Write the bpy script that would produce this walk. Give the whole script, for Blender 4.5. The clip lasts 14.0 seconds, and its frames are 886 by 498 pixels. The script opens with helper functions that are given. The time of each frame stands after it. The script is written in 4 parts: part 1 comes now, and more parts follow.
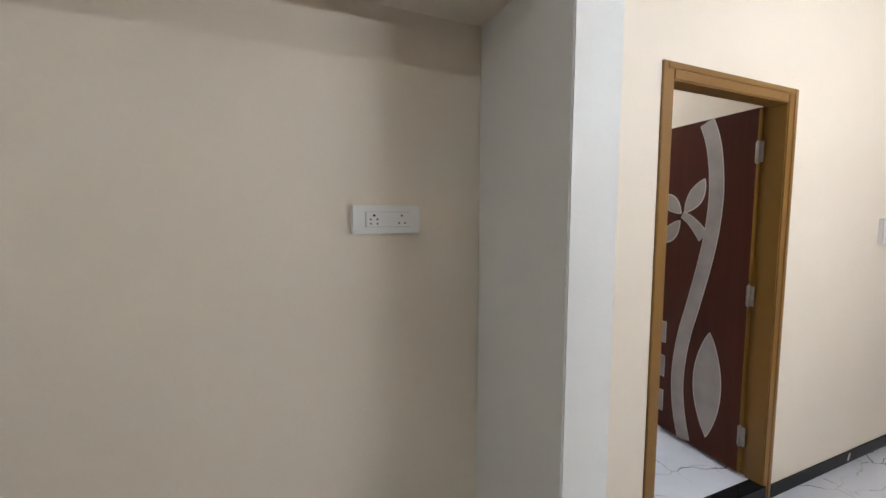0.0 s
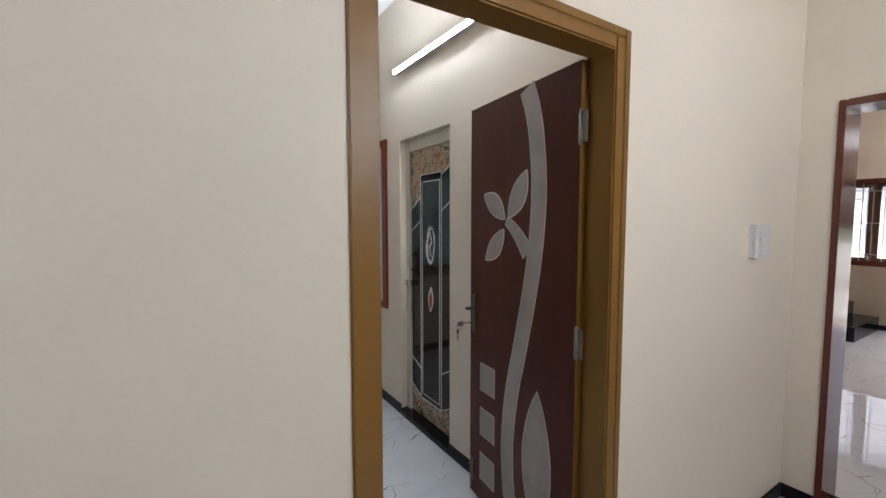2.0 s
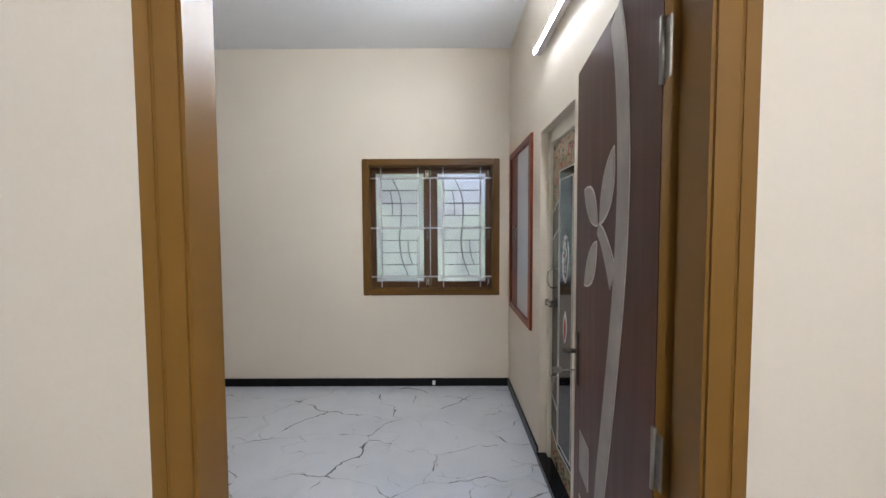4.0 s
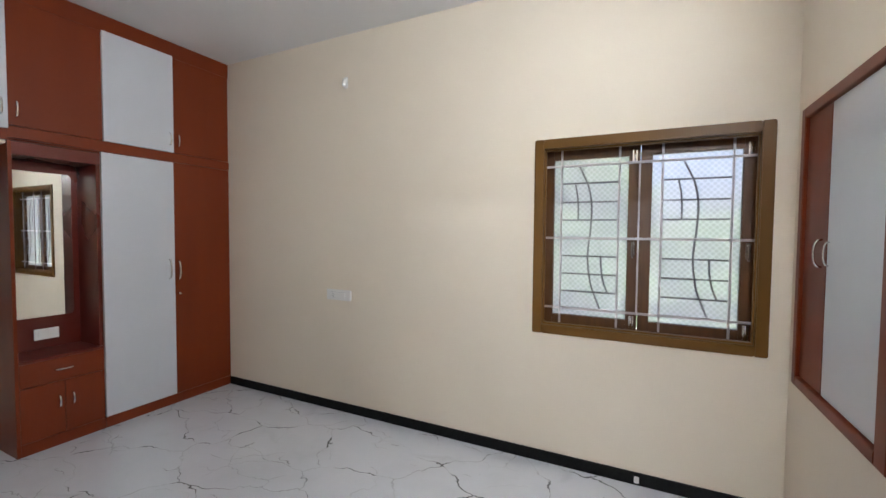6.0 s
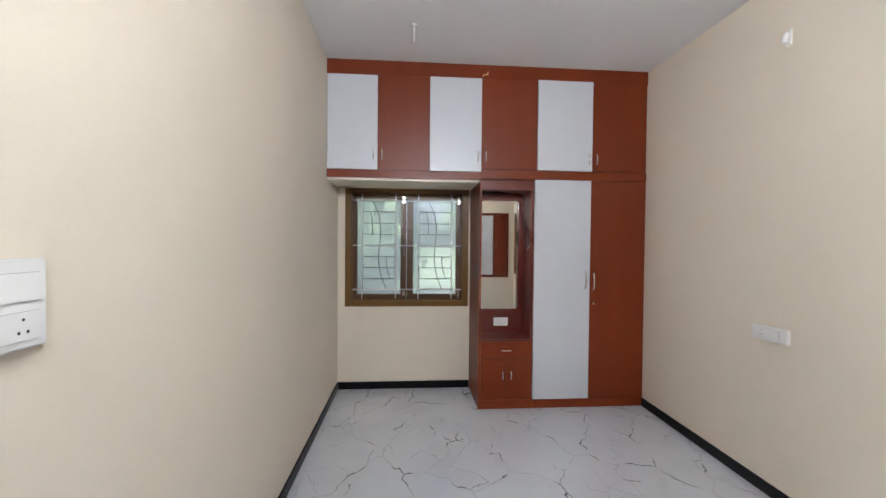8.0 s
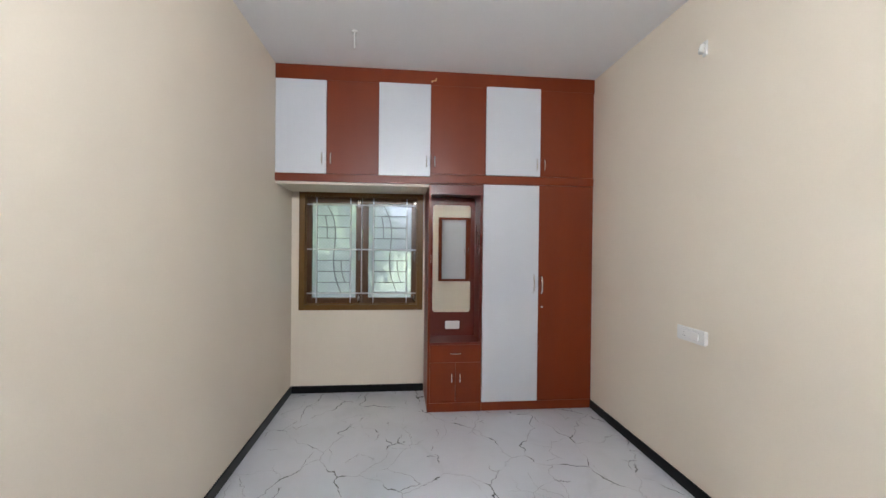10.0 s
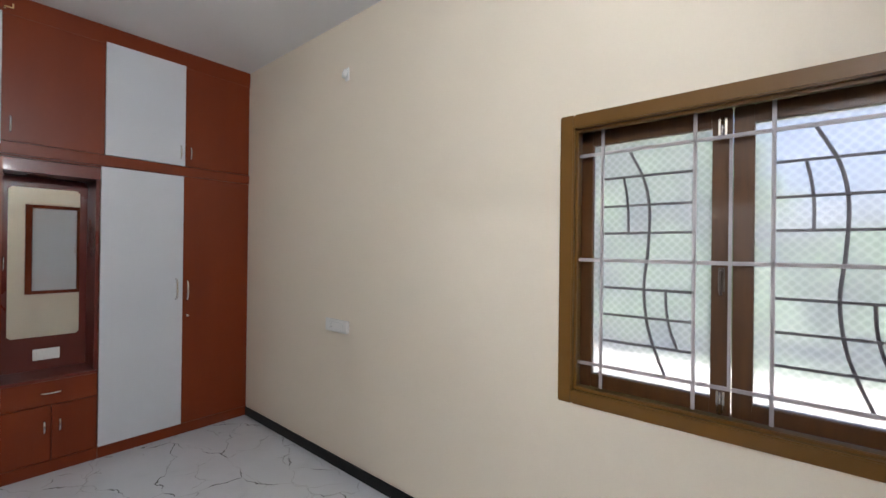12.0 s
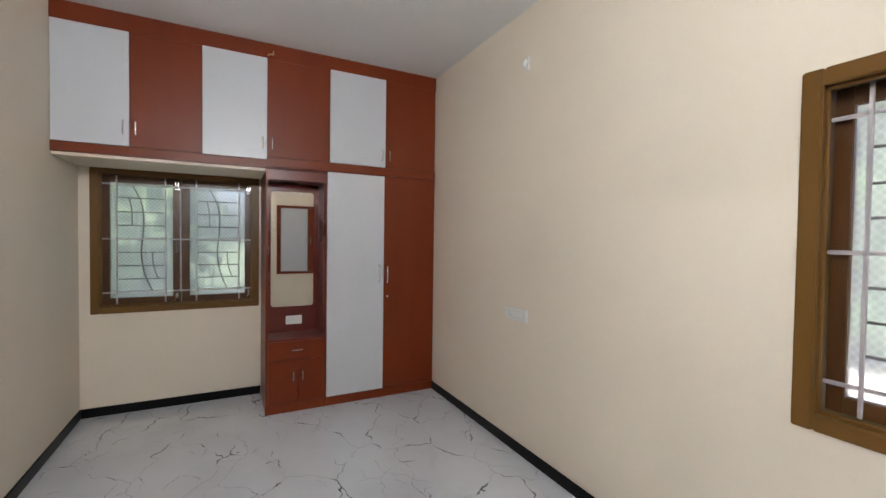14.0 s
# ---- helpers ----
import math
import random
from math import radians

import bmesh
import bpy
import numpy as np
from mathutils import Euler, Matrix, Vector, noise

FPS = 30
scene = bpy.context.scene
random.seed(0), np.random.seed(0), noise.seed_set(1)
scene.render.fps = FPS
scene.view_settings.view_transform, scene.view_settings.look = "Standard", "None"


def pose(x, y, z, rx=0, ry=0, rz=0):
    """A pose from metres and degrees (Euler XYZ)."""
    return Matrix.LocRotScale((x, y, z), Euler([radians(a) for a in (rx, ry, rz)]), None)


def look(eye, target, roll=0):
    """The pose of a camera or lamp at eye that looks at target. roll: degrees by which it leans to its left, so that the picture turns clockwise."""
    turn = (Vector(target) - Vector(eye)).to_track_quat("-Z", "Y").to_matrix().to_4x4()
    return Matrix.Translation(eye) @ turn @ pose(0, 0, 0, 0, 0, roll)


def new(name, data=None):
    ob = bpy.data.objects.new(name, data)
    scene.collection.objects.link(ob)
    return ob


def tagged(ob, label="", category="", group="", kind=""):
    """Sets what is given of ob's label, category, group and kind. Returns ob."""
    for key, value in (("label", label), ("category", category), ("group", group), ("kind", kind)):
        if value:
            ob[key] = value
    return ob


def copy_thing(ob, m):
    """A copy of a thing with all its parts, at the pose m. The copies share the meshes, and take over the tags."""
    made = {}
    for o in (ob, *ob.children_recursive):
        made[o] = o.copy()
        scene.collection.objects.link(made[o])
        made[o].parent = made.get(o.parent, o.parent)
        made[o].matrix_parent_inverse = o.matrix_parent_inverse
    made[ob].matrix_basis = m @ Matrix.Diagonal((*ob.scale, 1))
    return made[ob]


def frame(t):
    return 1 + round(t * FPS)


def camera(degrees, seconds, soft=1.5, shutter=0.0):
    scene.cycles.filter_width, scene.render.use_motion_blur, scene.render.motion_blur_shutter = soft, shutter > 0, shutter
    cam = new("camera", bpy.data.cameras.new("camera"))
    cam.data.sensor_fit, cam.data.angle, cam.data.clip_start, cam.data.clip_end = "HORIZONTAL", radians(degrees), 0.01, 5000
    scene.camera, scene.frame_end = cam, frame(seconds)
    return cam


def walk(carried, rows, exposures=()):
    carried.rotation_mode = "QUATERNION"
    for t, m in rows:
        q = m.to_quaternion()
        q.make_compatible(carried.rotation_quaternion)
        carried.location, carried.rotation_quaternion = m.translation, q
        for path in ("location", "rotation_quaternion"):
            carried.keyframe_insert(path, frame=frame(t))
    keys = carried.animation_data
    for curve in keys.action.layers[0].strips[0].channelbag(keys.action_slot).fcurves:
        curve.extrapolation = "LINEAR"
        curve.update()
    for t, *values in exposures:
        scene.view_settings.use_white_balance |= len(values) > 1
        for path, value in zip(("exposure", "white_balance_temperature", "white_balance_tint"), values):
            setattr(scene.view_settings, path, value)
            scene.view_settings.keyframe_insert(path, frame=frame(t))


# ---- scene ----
cam = camera(93.9, 14.0)
PATH = [
    (0, (-2.637, -1.49, 1.463), (-1.826, 0.332, 1.303), 0.3),
    (0.5, (-2.427, -1.311, 1.483), (-1.196, 0.256, 1.317), 0.2),
    (1, (-2.135, -1.28, 1.466), (-0.746, 0.151, 1.304), 0.2),
    (1.5, (-1.783, -1.206, 1.483), (-0.459, 0.284, 1.32), 0.1),
    (2, (-1.4, -1.109, 1.482), (-0.324, 0.571, 1.344), 0.0),
    (2.2, (-1.236, -1.112, 1.482), (-0.314, 0.658, 1.346), 0.0),
    (4.3, (-0.587, -0.789, 1.486), (-0.664, 1.207, 1.385), 0.2),
    (4.5, (-0.603, -0.662, 1.483), (-0.718, 1.332, 1.389), 0.6),
    (5, (-0.576, -0.338, 1.47), (-0.803, 1.647, 1.379), 0.8),
    (5.5, (-0.578, -0.028, 1.497), (-0.997, 1.926, 1.408), 0.6),
    (6, (-0.684, 0.195, 1.506), (-1.564, 1.989, 1.426), 0.5),
    (6.5, (-0.699, 0.357, 1.507), (-2.133, 1.749, 1.431), 0.4),
    (7, (-0.67, 0.503, 1.529), (-2.49, 1.329, 1.46), 0.5),
    (7.5, (-0.635, 0.624, 1.518), (-2.609, 0.942, 1.464), 0.4),
    (7.7, (-0.655, 0.662, 1.518), (-2.646, 0.84, 1.469), 0.5),
    (9.8, (-0.595, 1.084, 1.513), (-2.59, 1.215, 1.494), 0.6),
    (10, (-0.588, 1.095, 1.512), (-2.577, 1.3, 1.498), 0.6),
    (10.5, (-0.587, 1.064, 1.506), (-2.521, 1.575, 1.499), 0.7),
    (11, (-0.597, 1.079, 1.51), (-2.381, 1.983, 1.51), 0.7),
    (11.5, (-0.584, 1.116, 1.508), (-2.134, 2.38, 1.511), 0.8),
    (12, (-0.566, 1.15, 1.514), (-1.848, 2.686, 1.518), 0.7),
    (12.5, (-0.577, 1.181, 1.513), (-1.655, 2.866, 1.507), 0.6),
    (13, (-0.596, 1.2, 1.508), (-1.685, 2.877, 1.493), 0.6),
    (13.5, (-0.598, 1.156, 1.51), (-2.034, 2.547, 1.475), 0.8),
    (14, (-0.607, 1.088, 1.505), (-2.385, 2.002, 1.456), 0.8),
]
EXPOSURES = [
    (0, 2.02, 6250), (0.5, 1.78, 6150), (1, 1.58, 6150), (1.5, 1.52, 6350), (2, 1.52, 6150), (4.3, 1.9, 6250), (5, 2.16, 6400), (5.5, 2.16, 6400), (6.5, 1.97, 6300),
    (7, 2.4, 6300), (7.5, 2.45, 6300), (10, 2.5, 6300), (10.5, 2.5, 6330), (11, 2.3, 6300), (12, 1.95, 6350), (12.5, 1.66, 6400), (13, 1.64, 6550), (13.5, 1.82, 6450), (14, 2.15, 6600)]
walk(cam, [(t, look(e, g, r)) for t, e, g, r in PATH], [(t, stops + 0.2, kelvin - 120, 11) for t, stops, kelvin in EXPOSURES])

# ---- light ----
world = bpy.data.worlds.new("world")
scene.world = world
world.use_nodes = True
wn = world.node_tree
sky = wn.nodes.new("ShaderNodeTexSky")
sky.sky_type = "NISHITA"
sky.sun_disc = False
sky.sun_elevation = radians(55)
sky.sun_rotation = radians(150)
sky.dust_density = 7.0
sky.air_density = 0.42
sky.ozone_density = 0.6
wn.links.new(sky.outputs[0], wn.nodes["Background"].inputs[0])
wn.nodes["Background"].inputs[1].default_value = 0.15
sun = bpy.data.lights.new("sun", "SUN")
sun.energy = 4.2
sun.angle = radians(3)
sun.color = (1.0, 0.95, 0.87)
new("sun", sun).matrix_world = look((0, 0, 0), (-0.35, 0.6, -1.0))
# The bedroom and living tubes are real; both hall strengths drive added, unseen fill lamps.
TUBE_BED, FILL_HALL, FILL_HALL_WEST, TUBE_LIVING = 97, 93, 12.5, 165


# ---- materials ----
def shader(name, base, rough=0.5, metal=0.0, second=None, scale=3.0, fine=60.0, vary=0.08, bump=0.05, stretch=(1, 1, 1), coat=0.0, spec=0.5, per_object=False):
    """Paint, wood, metal: base colour broken at two scales, with a fine relief."""
    m = bpy.data.materials.new(name)
    m.use_nodes = True
    nt = m.node_tree
    b = nt.nodes["Principled BSDF"]
    tc = nt.nodes.new("ShaderNodeTexCoord")
    mp = nt.nodes.new("ShaderNodeMapping")
    mp.inputs["Scale"].default_value = stretch
    nt.links.new(tc.outputs["Object"], mp.inputs["Vector"])
    big = nt.nodes.new("ShaderNodeTexNoise")
    big.inputs["Scale"].default_value = scale
    big.inputs["Detail"].default_value = 5
    small = nt.nodes.new("ShaderNodeTexNoise")
    small.inputs["Scale"].default_value = fine
    small.inputs["Detail"].default_value = 4
    for n in (big, small):
        nt.links.new(mp.outputs[0], n.inputs["Vector"])
    second = second or tuple(c * (1 - 3 * vary) for c in base)
    mix = nt.nodes.new("ShaderNodeMix")
    mix.data_type = "RGBA"
    mix.inputs["A"].default_value = (*base, 1)
    mix.inputs["B"].default_value = (*second, 1)
    rmp = nt.nodes.new("ShaderNodeMapRange")
    rmp.inputs["From Min"].default_value, rmp.inputs["From Max"].default_value = 0.35, 0.75
    nt.links.new(big.outputs["Fac"], rmp.inputs["Value"])
    nt.links.new(rmp.outputs[0], mix.inputs["Factor"])
    hsv = nt.nodes.new("ShaderNodeHueSaturation")
    val = nt.nodes.new("ShaderNodeMapRange")
    val.inputs["To Min"].default_value, val.inputs["To Max"].default_value = 1 - vary, 1 + vary
    nt.links.new(small.outputs["Fac"], val.inputs["Value"])
    nt.links.new(val.outputs[0], hsv.inputs["Value"])
    nt.links.new(mix.outputs["Result"], hsv.inputs["Color"])
    nt.links.new(hsv.outputs[0], b.inputs["Base Color"])
    rr = nt.nodes.new("ShaderNodeMapRange")
    rr.inputs["To Min"].default_value, rr.inputs["To Max"].default_value = rough * 0.8, min(1, rough * 1.2)
    nt.links.new(big.outputs["Fac"], rr.inputs["Value"])
    nt.links.new(rr.outputs[0], b.inputs["Roughness"])
    b.inputs["Metallic"].default_value = metal
    b.inputs["Specular IOR Level"].default_value = spec
    b.inputs["Coat Weight"].default_value = coat
    b.inputs["Coat Roughness"].default_value = 0.08
    if bump:
        bp = nt.nodes.new("ShaderNodeBump")
        bp.inputs["Strength"].default_value = bump
        bp.inputs["Distance"].default_value = 0.004
        nt.links.new(small.outputs["Fac"], bp.inputs["Height"])
        nt.links.new(bp.outputs[0], b.inputs["Normal"])
    return m


def marble(name, ground, haze, ink):
    """Polished tile with thin broken cracks of dark ink and broad faint haze."""
    m = bpy.data.materials.new(name)
    m.use_nodes = True
    nt = m.node_tree
    b = nt.nodes["Principled BSDF"]
    tc = nt.nodes.new("ShaderNodeTexCoord")
    warp = nt.nodes.new("ShaderNodeTexNoise")
    warp.inputs["Scale"].default_value, warp.inputs["Detail"].default_value = 5.0, 6
    nt.links.new(tc.outputs["Object"], warp.inputs["Vector"])
    add = nt.nodes.new("ShaderNodeVectorMath")
    add.operation = "MULTIPLY_ADD"
    add.inputs[1].default_value = (0.24, 0.24, 0)
    nt.links.new(warp.outputs["Color"], add.inputs[0])
    nt.links.new(tc.outputs["Object"], add.inputs[2])

    def cracks(scale, lo, hi, gate_scale, g0, g1, shift):
        mp = nt.nodes.new("ShaderNodeMapping")
        mp.inputs["Location"].default_value = (shift, shift * 0.7, 0)
        mp.inputs["Rotation"].default_value = (0, 0, 0.6)
        mp.inputs["Scale"].default_value = (1.0, 1.6, 1)
        nt.links.new(add.outputs[0], mp.inputs["Vector"])
        v = nt.nodes.new("ShaderNodeTexVoronoi")
        v.feature = "DISTANCE_TO_EDGE"
        v.voronoi_dimensions = "2D"
        v.inputs["Scale"].default_value = scale
        nt.links.new(mp.outputs[0], v.inputs["Vector"])
        r = nt.nodes.new("ShaderNodeMapRange")
        r.inputs["From Min"].default_value, r.inputs["From Max"].default_value = lo, hi
        r.inputs["To Min"].default_value, r.inputs["To Max"].default_value = 1, 0
        nt.links.new(v.outputs["Distance"], r.inputs["Value"])
        g = nt.nodes.new("ShaderNodeTexNoise")
        g.inputs["Scale"].default_value, g.inputs["Detail"].default_value = gate_scale, 2
        nt.links.new(mp.outputs[0], g.inputs["Vector"])
        gr = nt.nodes.new("ShaderNodeMapRange")
        gr.inputs["From Min"].default_value, gr.inputs["From Max"].default_value = g0, g1
        nt.links.new(g.outputs["Fac"], gr.inputs["Value"])
        mul = nt.nodes.new("ShaderNodeMath")
        mul.operation = "MULTIPLY"
        nt.links.new(r.outputs[0], mul.inputs[0])
        nt.links.new(gr.outputs[0], mul.inputs[1])
        return mul.outputs[0]

    def blend(fac, a, col, cap=1.0):
        mx = nt.nodes.new("ShaderNodeMix")
        mx.data_type = "RGBA"
        mm = nt.nodes.new("ShaderNodeMath")
        mm.operation = "MULTIPLY"
        mm.inputs[1].default_value = cap
        nt.links.new(fac, mm.inputs[0])
        nt.links.new(mm.outputs[0], mx.inputs["Factor"])
        if isinstance(a, tuple):
            mx.inputs["A"].default_value = (*a, 1)
        else:
            nt.links.new(a, mx.inputs["A"])
        mx.inputs["B"].default_value = (*col, 1)
        return mx.outputs["Result"]

    cloud = nt.nodes.new("ShaderNodeTexNoise")
    cloud.inputs["Scale"].default_value, cloud.inputs["Detail"].default_value = 1.6, 6
    nt.links.new(add.outputs[0], cloud.inputs["Vector"])
    cr = nt.nodes.new("ShaderNodeMapRange")
    cr.inputs["From Min"].default_value, cr.inputs["From Max"].default_value = 0.45, 0.75
    nt.links.new(cloud.outputs["Fac"], cr.inputs["Value"])
    c = blend(cr.outputs[0], ground, haze, 0.6)
    c = blend(cracks(1.15, 0.0, 0.07, 1.7, 0.5, 0.7, 3.1), c, haze, 0.5)
    grey = tuple(g * 0.45 for g in haze)
    c = blend(cracks(1.5, 0.001, 0.009, 1.3, 0.40, 0.52, 0.0), c, grey, 0.55)
    c = blend(cracks(3.0, 0.002, 0.014, 1.9, 0.53, 0.64, 7.7), c, grey, 0.6)
    c = blend(cracks(1.5, 0.003, 0.0125, 3.4, 0.50, 0.58, 0.0), c, ink, 0.9)
    c = blend(cracks(3.0, 0.003, 0.016, 3.6, 0.58, 0.66, 7.7), c, ink, 0.8)
    nt.links.new(c, b.inputs["Base Color"])
    b.inputs["Roughness"].default_value = 0.018
    b.inputs["Specular IOR Level"].default_value = 0.75
    return m


def obscure_glass(name):
    """Patterned frosted glass."""
    m = bpy.data.materials.new(name)
    m.use_nodes = True
    nt = m.node_tree
    b = nt.nodes["Principled BSDF"]
    b.inputs["Base Color"].default_value = (0.87, 0.885, 0.915, 1)
    b.inputs["Transmission Weight"].default_value = 1.0
    b.inputs["Roughness"].default_value = 0.13
    b.inputs["IOR"].default_value = 1.3
    tc = nt.nodes.new("ShaderNodeTexCoord")
    mp = nt.nodes.new("ShaderNodeMapping")
    mp.inputs["Rotation"].default_value = (0, radians(45), 0)
    nt.links.new(tc.outputs["Object"], mp.inputs["Vector"])
    v = nt.nodes.new("ShaderNodeTexVoronoi")
    v.inputs["Scale"].default_value = 42
    v.inputs["Randomness"].default_value = 0.12
    nt.links.new(mp.outputs[0], v.inputs["Vector"])
    bp = nt.nodes.new("ShaderNodeBump")
    bp.inputs["Strength"].default_value = 0.2
    bp.inputs["Distance"].default_value = 0.004
    nt.links.new(v.outputs["Distance"], bp.inputs["Height"])
    nt.links.new(bp.outputs[0], b.inputs["Normal"])
    veil = nt.nodes.new("ShaderNodeBsdfTranslucent")
    veil.inputs["Color"].default_value = (0.79, 0.81, 0.845, 1)
    mx = nt.nodes.new("ShaderNodeMixShader")
    dots = nt.nodes.new("ShaderNodeMapRange")
    dots.inputs["From Min"].default_value, dots.inputs["From Max"].default_value = 0.25, 0.6
    dots.inputs["To Min"].default_value, dots.inputs["To Max"].default_value = 0.31, 0.38
    nt.links.new(v.outputs["Distance"], dots.inputs["Value"])
    nt.links.new(dots.outputs[0], mx.inputs[0])
    nt.links.new(b.outputs[0], mx.inputs[1])
    nt.links.new(veil.outputs[0], mx.inputs[2])
    nt.links.new(mx.outputs[0], nt.nodes["Material Output"].inputs["Surface"])
    return m


def printed(name, cols, scale):
    """A printed flower pattern in patches of colour."""
    m = bpy.data.materials.new(name)
    m.use_nodes = True
    nt = m.node_tree
    b = nt.nodes["Principled BSDF"]
    tc = nt.nodes.new("ShaderNodeTexCoord")
    nz = nt.nodes.new("ShaderNodeTexNoise")
    nz.inputs["Scale"].default_value, nz.inputs["Detail"].default_value = scale, 5
    nz.inputs["Distortion"].default_value = 1.5
    nt.links.new(tc.outputs["Object"], nz.inputs["Vector"])
    ramp = nt.nodes.new("ShaderNodeValToRGB")
    el = ramp.color_ramp.elements
    while len(el) < len(cols):
        el.new(0.5)
    for i, c in enumerate(cols):
        el[i].position = 0.3 + 0.4 * i / (len(cols) - 1)
        el[i].color = (*c, 1)
    nt.links.new(nz.outputs["Fac"], ramp.inputs[0])
    nt.links.new(ramp.outputs[0], b.inputs["Base Color"])
    b.inputs["Roughness"].default_value = 0.2
    return m


def glow(name, col, strength):
    m = bpy.data.materials.new(name)
    m.use_nodes = True
    b = m.node_tree.nodes["Principled BSDF"]
    b.inputs["Base Color"].default_value = (0.9, 0.9, 0.9, 1)
    b.inputs["Emission Color"].default_value = (*col, 1)
    b.inputs["Emission Strength"].default_value = strength
    return m


CREAM = shader("cream_paint", (0.755, 0.672, 0.556), 0.55, vary=0.025, scale=0.8, fine=90, bump=0.06)
PALE = shader("pale_grey_paint", (0.80, 0.805, 0.785), 0.55, vary=0.025, scale=0.8, fine=90, bump=0.06)
PEACH = shader("peach_paint", (0.71, 0.585, 0.445), 0.55, vary=0.025, scale=0.8, fine=90, bump=0.06)
CEIL = shader("ceiling_white", (0.78, 0.78, 0.785), 0.7, vary=0.02, scale=0.7, fine=70, bump=0.05)
TILE = marble("vein_tile", (0.61, 0.63, 0.675), (0.46, 0.48, 0.52), (0.035, 0.028, 0.024))
TILE_LIV = marble("vein_tile_ivory", (0.70, 0.675, 0.69), (0.62, 0.59, 0.60), (0.30, 0.27, 0.26))
GRANITE = shader("black_granite", (0.007, 0.007, 0.008), 0.035, second=(0.016, 0.016, 0.017), scale=140, fine=400, vary=0.2, bump=0, spec=0.14)
SKIRT = shader("black_skirting_tile", (0.006, 0.006, 0.0065), 0.3, second=(0.011, 0.011, 0.012), scale=120, fine=300, vary=0.2, bump=0, spec=0.12)
ENAMEL = shader("golden_brown_enamel", (0.215, 0.105, 0.017), 0.38, second=(0.20, 0.095, 0.0145), scale=1.0, fine=12, vary=0.02, bump=0.01, stretch=(2, 2, 0.5), spec=0.4)
ENAMEL_WIN = shader("brown_window_enamel", (0.145, 0.068, 0.011), 0.38, second=(0.125, 0.057, 0.009), scale=1.0, fine=12, vary=0.02, bump=0.01, stretch=(2, 2, 0.5), spec=0.35)
SASHWOOD = shader("brown_sash_wood", (0.095, 0.036, 0.009), 0.34, second=(0.06, 0.022, 0.0055), scale=5, fine=40, vary=0.1, bump=0.05, stretch=(7, 7, 0.7))
MAHOGANY = shader("mahogany_laminate", (0.078, 0.0205, 0.0115), 0.42, second=(0.066, 0.016, 0.0085), scale=3, fine=40, vary=0.08, bump=0.02, stretch=(9, 9, 0.5), spec=0.2)
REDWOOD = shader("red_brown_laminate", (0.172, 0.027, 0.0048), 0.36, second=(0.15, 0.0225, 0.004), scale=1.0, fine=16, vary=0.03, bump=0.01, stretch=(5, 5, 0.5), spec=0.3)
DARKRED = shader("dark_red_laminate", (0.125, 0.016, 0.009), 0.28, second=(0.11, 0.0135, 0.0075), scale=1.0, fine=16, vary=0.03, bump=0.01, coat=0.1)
REDFRAME = shader("red_brown_frame", (0.115, 0.026, 0.013), 0.16, second=(0.095, 0.02, 0.01), scale=1.5, fine=20, vary=0.05, bump=0.02, stretch=(5, 5, 0.6), coat=0.05)
WHITELAM = shader("white_laminate", (0.565, 0.58, 0.62), 0.3, vary=0.015, scale=2, fine=120, bump=0.01)
INLAY = shader("beige_grey_inlay", (0.40, 0.355, 0.325), 0.6, vary=0.07, scale=8, fine=300, bump=0.25)
RIM = shader("white_groove_edge", (0.66, 0.60, 0.57), 0.5, vary=0.05, bump=0)
PLASTIC = shader("white_plastic", (0.78, 0.77, 0.75), 0.25, vary=0.01, bump=0)
GREYPLASTIC = shader("grey_plastic", (0.42, 0.43, 0.45), 0.4, vary=0.02, bump=0)
DARKHOLE = shader("socket_hole_black", (0.02, 0.02, 0.02), 0.6, vary=0.02, bump=0)
CHROME = shader("chrome", (0.78, 0.77, 0.75), 0.16, 1.0, vary=0.03, scale=30, bump=0)
STEEL = shader("aged_steel", (0.36, 0.33, 0.29), 0.4, 1.0, vary=0.08, scale=40, bump=0.05)
DARKSTEEL = shader("darkened_steel", (0.16, 0.135, 0.115), 0.35, 1.0, vary=0.08, scale=40, bump=0.05)
THINPAINT = shader("mauve_grey_grille_paint", (0.12, 0.11, 0.125), 0.4, vary=0.05, scale=20, fine=90, bump=0.05)
GRILLEPAINT = shader("mauve_white_grille_paint", (0.43, 0.395, 0.42), 0.35, vary=0.05, scale=20, fine=90, bump=0.05)
BRASS = shader("brass", (0.7, 0.5, 0.25), 0.3, 1.0, vary=0.05, bump=0)
PVC = shader("beige_pvc", (0.62, 0.57, 0.46), 0.3, vary=0.03, bump=0.02)
BLACKGLOSS = shader("black_gloss_print", (0.012, 0.009, 0.008), 0.06, second=(0.024, 0.015, 0.011), scale=5, vary=0.2, bump=0, spec=0.25)
TEALGLOSS = shader("dark_teal_gloss_print", (0.022, 0.038, 0.04), 0.06, second=(0.013, 0.02, 0.022), scale=6, vary=0.2, bump=0, spec=0.28)
FLORAL = printed("floral_print", [(0.02, 0.045, 0.03), (0.09, 0.12, 0.06), (0.33, 0.28, 0.17), (0.42, 0.34, 0.23), (0.36, 0.07, 0.045), (0.2, 0.015, 0.015)], 22)
MOTIF = printed("motif_print", [(0.05, 0.05, 0.05), (0.5, 0.5, 0.5), (0.75, 0.72, 0.7), (0.6, 0.08, 0.06)], 18)
REDPRINT = shader("red_petal_print", (0.42, 0.035, 0.03), 0.12, second=(0.3, 0.1, 0.08), scale=14, vary=0.1, bump=0)
LINEWHITE = shader("white_print_line", (0.72, 0.7, 0.68), 0.15, vary=0.02, bump=0)
GLASS = obscure_glass("obscure_glass")
